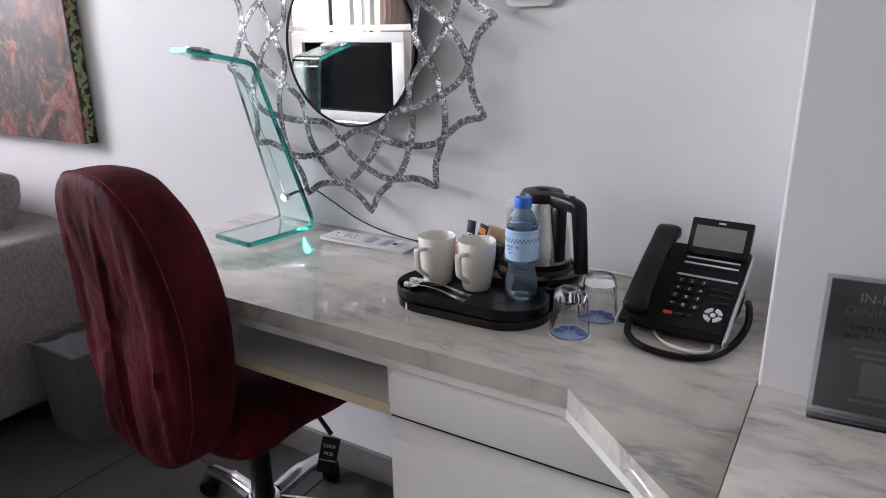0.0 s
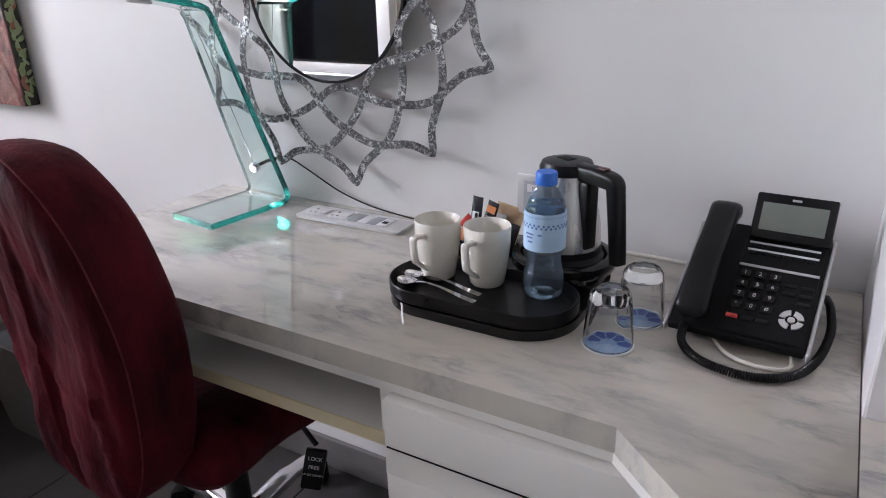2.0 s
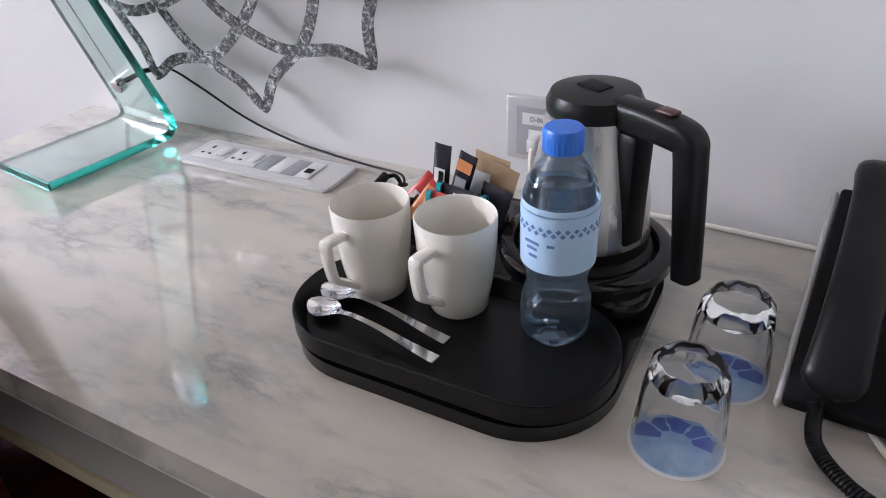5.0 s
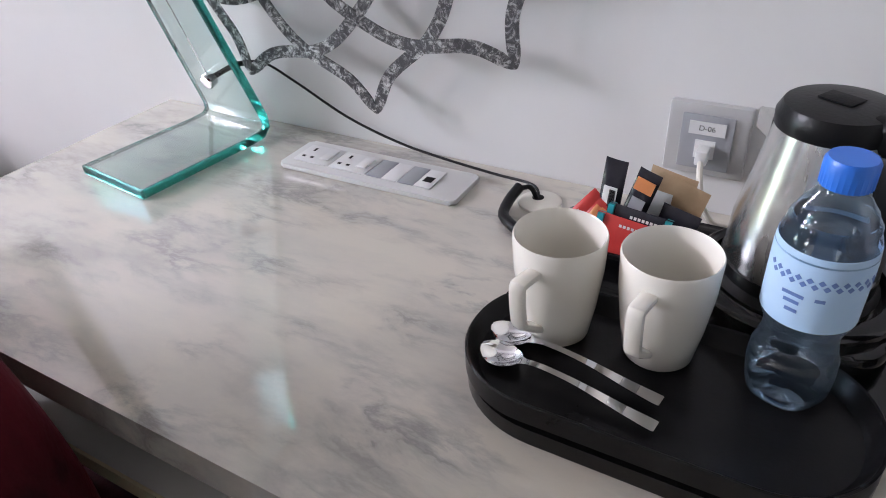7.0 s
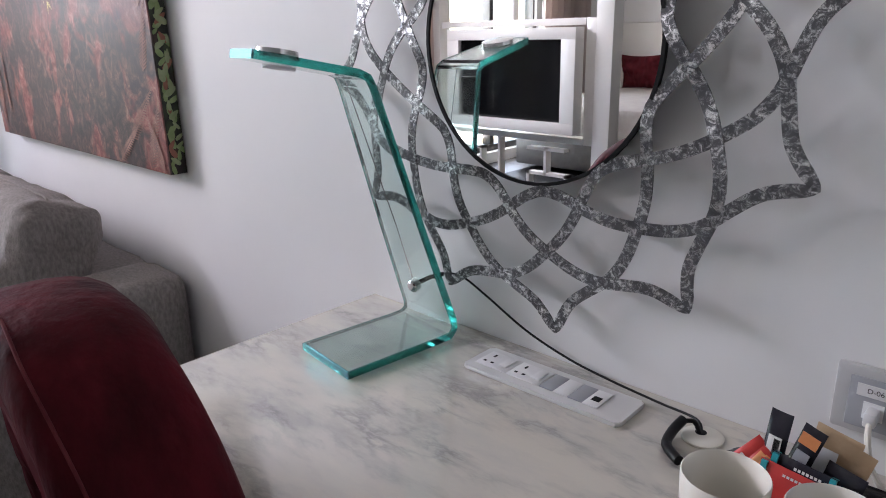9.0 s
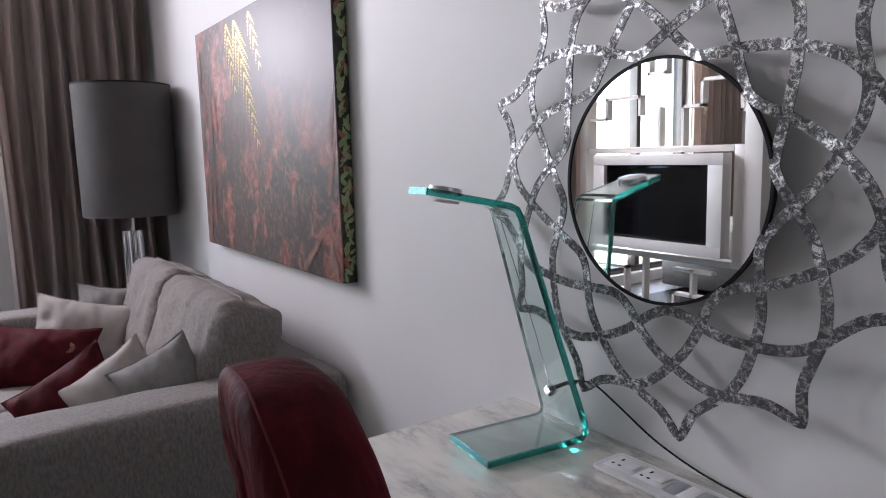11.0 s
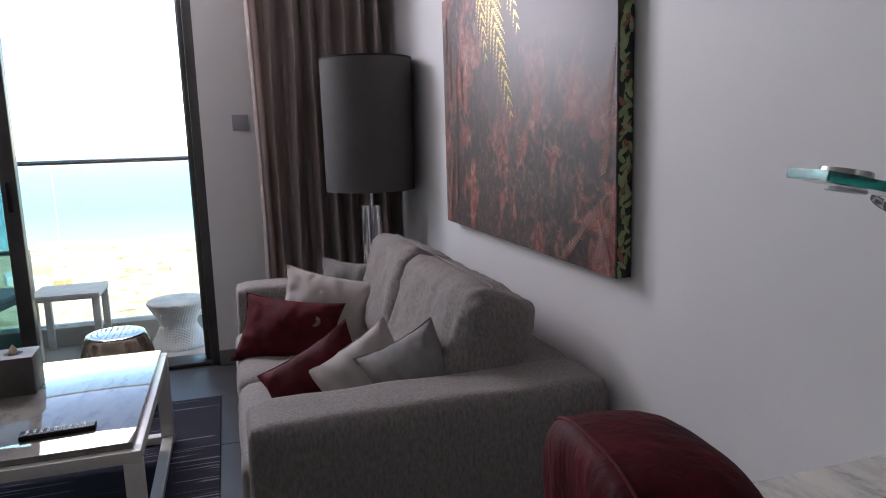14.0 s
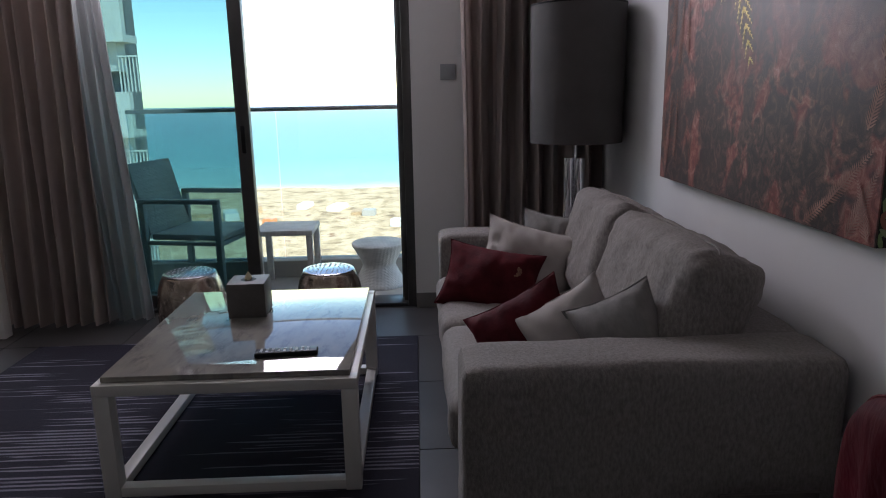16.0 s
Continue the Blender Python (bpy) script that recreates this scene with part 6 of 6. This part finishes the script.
# ---- table sign ----
sg = thing("table_sign", "clear acrylic stand with a dark grey dining notice", "sign", (1.443, -0.396, 0.7505), 4)
SLATE = surface("slate_print", (0.14, 0.14, 0.145), (0.25, 0.25, 0.255), 7, 0.5, 0.05)
ACRYL = pane_material("acrylic", (0.93, 0.94, 0.95))
LEAN_ = Matrix.Rotation(radians(-5), 4, "X")
for nm, r, mt in (("acrylic_sleeve", (0, 0.222, -0.006, -0.0045, 0, 0.190), ACRYL), ("acrylic_back", (0, 0.222, -0.001, 0.0005, 0, 0.190), ACRYL), ("notice", (0.006, 0.216, -0.004, -0.0015, 0.006, 0.184), SLATE)):
    bm = boxes(r)
    bm.transform(LEAN_)
    part(nm, bm, mt, sg, smooth=False)
part("acrylic_foot", boxes((0, 0.222, -0.03, -0.0065, 0, 0.003)), ACRYL, sg, smooth=False)
for body_, x, z, size, mt in (("IN-ROOM", 0.040, 0.157, 0.018, TRIM), ("DINING", 0.026, 0.139, 0.018, GREYP), ("CAN'T TOU", 0.034, 0.120, 0.0095, BLACKM), ("BUT YOU CAN", 0.030, 0.108, 0.0095, BLACKM)):
    cu = bpy.data.curves.new("notice_text", "FONT")
    cu.body, cu.size = body_, size
    cu.materials.append(mt)
    o = new("notice_text", cu)
    o.parent = sg
    o.matrix_local = LEAN_ @ Matrix.Translation((x, -0.0042, z)) @ Matrix.Rotation(radians(90), 4, "X")
bm = bmesh.new()
for i, (x0, x1, z) in enumerate(((0.04, 0.10, 0.092), (0.045, 0.10, 0.083), (0.045, 0.15, 0.022))):
    box(bm, x0, x1, -0.0044, -0.0041, z, z + 0.0035)
bm.transform(LEAN_)
part("small_print", bm, GREYP, sg, smooth=False)
bm = boxes((0.055, 0.115, -0.0044, -0.0041, 0.032, 0.078))
bm.transform(LEAN_)
part("code_panel", bm, GREYP, sg, "plain grey code square", smooth=False)

# ---- lattice screen with the television ----
scr = thing("lattice_screen", "white lacquered lattice partition with a meander pattern", "partition", (0, -3.33, 0), kind="structure")
part("post", boxes((-1.505, -1.38, -0.06, 0.06, 0, H), bevel=0.003), WHITE, scr)
part("post", boxes((-2.95, -2.88, -0.06, 0.06, 0, H), bevel=0.003), WHITE, scr)
part("frame", boxes((-1.58, -1.51, -0.05, 0.05, 0.46, 1.28), (-2.87, -1.585, -0.05, 0.05, 1.235, 1.28), (-2.87, -1.585, -0.05, 0.05, 0.46, 0.505), bevel=0.003), WHITE, scr)
B = 0.022


def bars(rows):
    bm = bmesh.new()
    for x0, z0, x1, z1 in rows:
        box(bm, min(x0, x1) - B / 2, max(x0, x1) + B / 2, -0.03, 0.03, min(z0, z1) - B / 2, max(z0, z1) + B / 2)
    return bm


west_rows = [(-2.0, 1.28, -2.0, 1.55), (-2.0, 1.55, -1.85, 1.55), (-1.85, 1.55, -1.85, 1.72), (-1.85, 1.72, -1.55, 1.72), (-1.55, 1.72, -1.55, 1.5), (-1.55, 1.5, -1.47, 1.5), (-1.85, 1.9, -1.47, 1.9), (-1.85, 1.9, -1.85, 2.1), (-2.0, 2.1, -1.85, 2.1), (-2.0, 2.1, -2.0, 2.35), (-2.0, 2.35, -1.6, 2.35), (-1.6, 2.35, -1.6, 2.69)]
east_rows = [(-2.86, 1.5, -2.7, 1.5), (-2.7, 1.5, -2.7, 1.65), (-2.7, 1.65, -2.38, 1.65), (-2.38, 1.65, -2.38, 1.52), (-2.2, 1.28, -2.2, 1.55), (-2.86, 1.85, -2.6, 1.85), (-2.6, 1.85, -2.6, 2.0), (-2.6, 2.0, -2.3, 2.0), (-2.3, 2.0, -2.3, 1.8), (-2.3, 1.8, -2.15, 1.8), (-2.15, 1.8, -2.15, 2.3), (-2.5, 2.3, -2.15, 2.3), (-2.5, 2.3, -2.5, 2.69)]
for rows in (west_rows, east_rows):
    part("meander_bars", bars(rows), WHITE, scr, smooth=False)
low_rows = [(-2.05, 0.40, -1.75, 0.40), (-1.9, 0.40, -1.9, 0.22), (-2.05, 0.22, -1.72, 0.22), (-2.05, 0.22, -2.05, 0.12), (-1.72, 0.22, -1.72, 0.06), (-2.05, 0.12, -2.17, 0.12), (-2.17, 0.12, -2.17, 0.0), (-1.72, 0.06, -1.55, 0.06), (-2.32, 0.46, -2.32, 0.0), (-2.86, 0.36, -2.5, 0.36), (-2.5, 0.36, -2.5, 0.18), (-2.7, 0.18, -2.5, 0.18), (-2.7, 0.18, -2.7, 0.0)]
part("meander_bars", bars(low_rows), WHITE, scr, smooth=False)
tv = thing("television", "black flat television in a white lacquered surround", "television", (-2.15, -3.27, 0.88))
part("surround", boxes((-0.56, 0.56, 0.0, 0.10, 0.27, 0.345), (-0.56, 0.56, 0.0, 0.10, -0.345, -0.27), (-0.56, -0.45, 0.0, 0.10, -0.27, 0.27), (0.45, 0.56, 0.0, 0.10, -0.27, 0.27), (-0.45, 0.45, 0.0, 0.02, -0.27, 0.27), bevel=0.002), WHITE, tv)
part("bezel", boxes((-0.449, 0.449, 0.021, 0.07, -0.269, 0.269), bevel=0.004), BLACKG, tv)
part("screen", boxes((-0.43, 0.43, 0.0705, 0.0715, -0.245, 0.25)), BLACKG, tv, "dark glossy screen")

# ---- bedroom seen in the mirror ----
bed = thing("bed", "wide bed with white linen and padded white headboard", "bed", (-2.0, -5.2, 0))
part("base", boxes((-0.9, 0.9, -1.0, 0.95, 0.05, 0.30), bevel=0.02), TAUPE, bed)
part("mattress", soft_block(-0.92, 0.92, -1.0, 0.97, 0.30, 0.60, 0.06, 31, 0.01, 0.004, 16), CUSH_CREAM, bed, "mattress under white linen")
part("headboard", boxes((-1.1, 1.1, -0.995, -0.93, 0.0, 1.25), bevel=0.015), WHITE, bed)
cushion("bed_pillow", "crimson velvet bed cushion", CUSH_RED, (-2.60, -5.95, 0.765), (-14, 0, 0), 0.47, 0.36, 0.14, 41)
cushion("bed_pillow", "white cotton bed pillow", CUSH_CREAM, (-1.55, -6.02, 0.77), (-14, 0, 0), 0.6, 0.4, 0.15, 42)
br = thing("bedroom_rug", "dark charcoal bedroom carpet", "rug", (-1.6, -4.2, 0))
part("woven_field", boxes((-1.2, 1.4, -0.5, 0.75, 0.001, 0.012), bevel=0.003), BLACKM, br)

# ---- terrace ----
structure("terrace_floor", boxes((-4.25, -3.495, -3.6, 0.2, -0.25, -0.01)), STONE, "pale stone terrace floor", "floor")
structure("terrace_slab_above", boxes((-4.25, -3.495, -5.2, 0.2, H, H + 0.25)), CONCRETE, "white rendered balcony slab above", "ceiling")
structure("terrace_kerb", boxes((-4.2, -4.06, -3.05, 0.2, -0.01, 0.112), bevel=0.006), STONE, "low pale terrace kerb", "kerb")
ra = thing("balustrade", "frameless glass balustrade with a steel handrail", "railing", (-4.13, -1.4, 0.112), kind="structure")
part("handrail", boxes((-0.03, 0.03, -1.6, 1.5, 1.035, 1.065), bevel=0.008), STEEL, ra, "grey metal handrail")
for y0, y1 in ((-1.6, -0.60), (-0.59, 0.42), (0.43, 1.45)):
    p = part("glass_panel", boxes((-0.006, 0.006, y0, y1, 0.0, 1.034)), PANE_CLEAR, ra, "clear glass panel", smooth=False)
    p.visible_shadow = False


def wicker_stool(loc):
    t = thing("rattan_stool", "white woven rattan hourglass stool on the terrace", "stool", loc)
    prof = [(p.x, p.y) for p in spline([(0.172, 0, 0), (0.168, 0.025, 0), (0.126, 0.105, 0), (0.112, 0.140, 0), (0.124, 0.178, 0), (0.168, 0.258, 0), (0.180, 0.284, 0), (0.170, 0.296, 0)], 4)]
    part("woven_body", lathe([(0, 0)] + prof + [(0, 0.296)], 56, shape=lambda a, z: 1 + 0.018 * math.sin(28 * a + (0 if int(z / 0.014) % 2 else math.pi))), WICKER, t)
    return t


wicker_stool((-3.82, -1.31, -0.01))
ot = thing("terrace_side_table", "white woven rattan side table with square legs", "table", (-3.86, -1.915, -0.01))
part("top", boxes((-0.18, 0.18, -0.19, 0.19, 0.375, 0.41), bevel=0.006), WICKER, ot)
for sx in (-1, 1):
    for sy in (-1, 1):
        part("leg", boxes((sx * 0.175, sx * 0.135, sy * 0.185, sy * 0.145, 0, 0.3745), bevel=0.005), WICKER, ot)
oc = thing("terrace_armchair", "grey woven rattan terrace armchair", "chair", (-3.80, -2.46, -0.01), -12)
part("seat", boxes((-0.235, 0.235, -0.22, 0.265, 0.385, 0.425), bevel=0.012), WICKER, oc, "pale woven seat")
bm = boxes((-0.235, 0.235, -0.018, 0.018, 0, 0.46), bevel=0.012)
bm.transform(pose(0, -0.235, 0.415, 14, 0, 0))
part("backrest", bm, WICKER, oc, "pale woven backrest")
for sx in (-1, 1):
    for y in (0.25, -0.25):
        part("leg", boxes((sx * 0.278, sx * 0.238, y - 0.02, y + 0.02, 0, 0.62), bevel=0.006), WICKER_DK, oc)
    part("armrest", boxes((sx * 0.28, sx * 0.236, -0.27, 0.27, 0.6205, 0.65), bevel=0.008), WICKER_DK, oc)
    part("side_rail", boxes((sx * 0.274, sx * 0.2355, -0.229, 0.229, 0.36, 0.384), bevel=0.005), WICKER_DK, oc)
part("front_rail", boxes((-0.235, 0.235, 0.232, 0.266, 0.355, 0.3845), bevel=0.005), WICKER_DK, oc)

# ---- distance ----
bm = bmesh.new()
bmesh.ops.create_grid(bm, x_segments=2, y_segments=2, size=4800)
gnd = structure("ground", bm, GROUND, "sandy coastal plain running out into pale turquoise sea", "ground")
gnd.location = (0, 0, -60)
nb = thing("neighbour_tower", "dark glazed tower wing with white balcony parapets", "building", (-28.0, -16.0, -60))
part("wall", boxes((1.9, 3, -8, 4.75, 0, 75)), CONCDARK, nb, smooth=False)
for k in range(-4, 4):
    z = 63.4 + 3.2 * k
    bal = part("balcony", boxes((3, 4.2, -7, 5.2, z - 0.25, z), (3.9, 4.2, -7, 5.2, z, z + 1.3), (3, 3.7, -7, 4.75, z - 1.2, z - 0.25)), CONCRETE, nb, "white balcony parapet", smooth=False)
    part("railing", boxes(*[(3.9, 3.95, 4.85 + 0.12 * q, 4.89 + 0.12 * q, z - 1.9, z - 0.75) for q in range(6)], (3.88, 3.97, 4.82, 5.5, z - 0.75, z - 0.69)), CONCRETE, bal, smooth=False)
rnd = random.Random(5)
for i in range(26):
    s = thing("site_building", "low sandy building on the distant site", "building", (rnd.uniform(-400, -190), rnd.uniform(-150, 90), -60), rnd.uniform(-20, 20))
    a, b, c = rnd.uniform(2, 9), rnd.uniform(2, 7), rnd.uniform(1.2, 3.5)
    part("block", boxes((-a, a, -b, b, 0, c), (-a * 0.9, a * 0.9, -b * 0.9, b * 0.9, c, c + 0.4)), rnd.choice((STONE, CONCRETE, KRAFT, ORANGE)), s, smooth=False)

# ---- floor tiles ----
for i in range(15):
    for j in range(11):
        x, y = -3.34 + 0.6 * i, -6.2 + 0.6 * j
        x0, x1, y0, y1 = max(x, -3.235), min(x + 0.597, 5.395), y, min(y + 0.597, -0.005)
        if x1 - x0 < 0.05 or y1 - y0 < 0.05:
            continue
        t = part("tile", boxes((x0 + 0.0015, x1, y0 + 0.0015, y1, -0.0038, 0.0), bevel=0.0008, seg=1), TILE, bpy.data.objects["floor"], smooth=False)
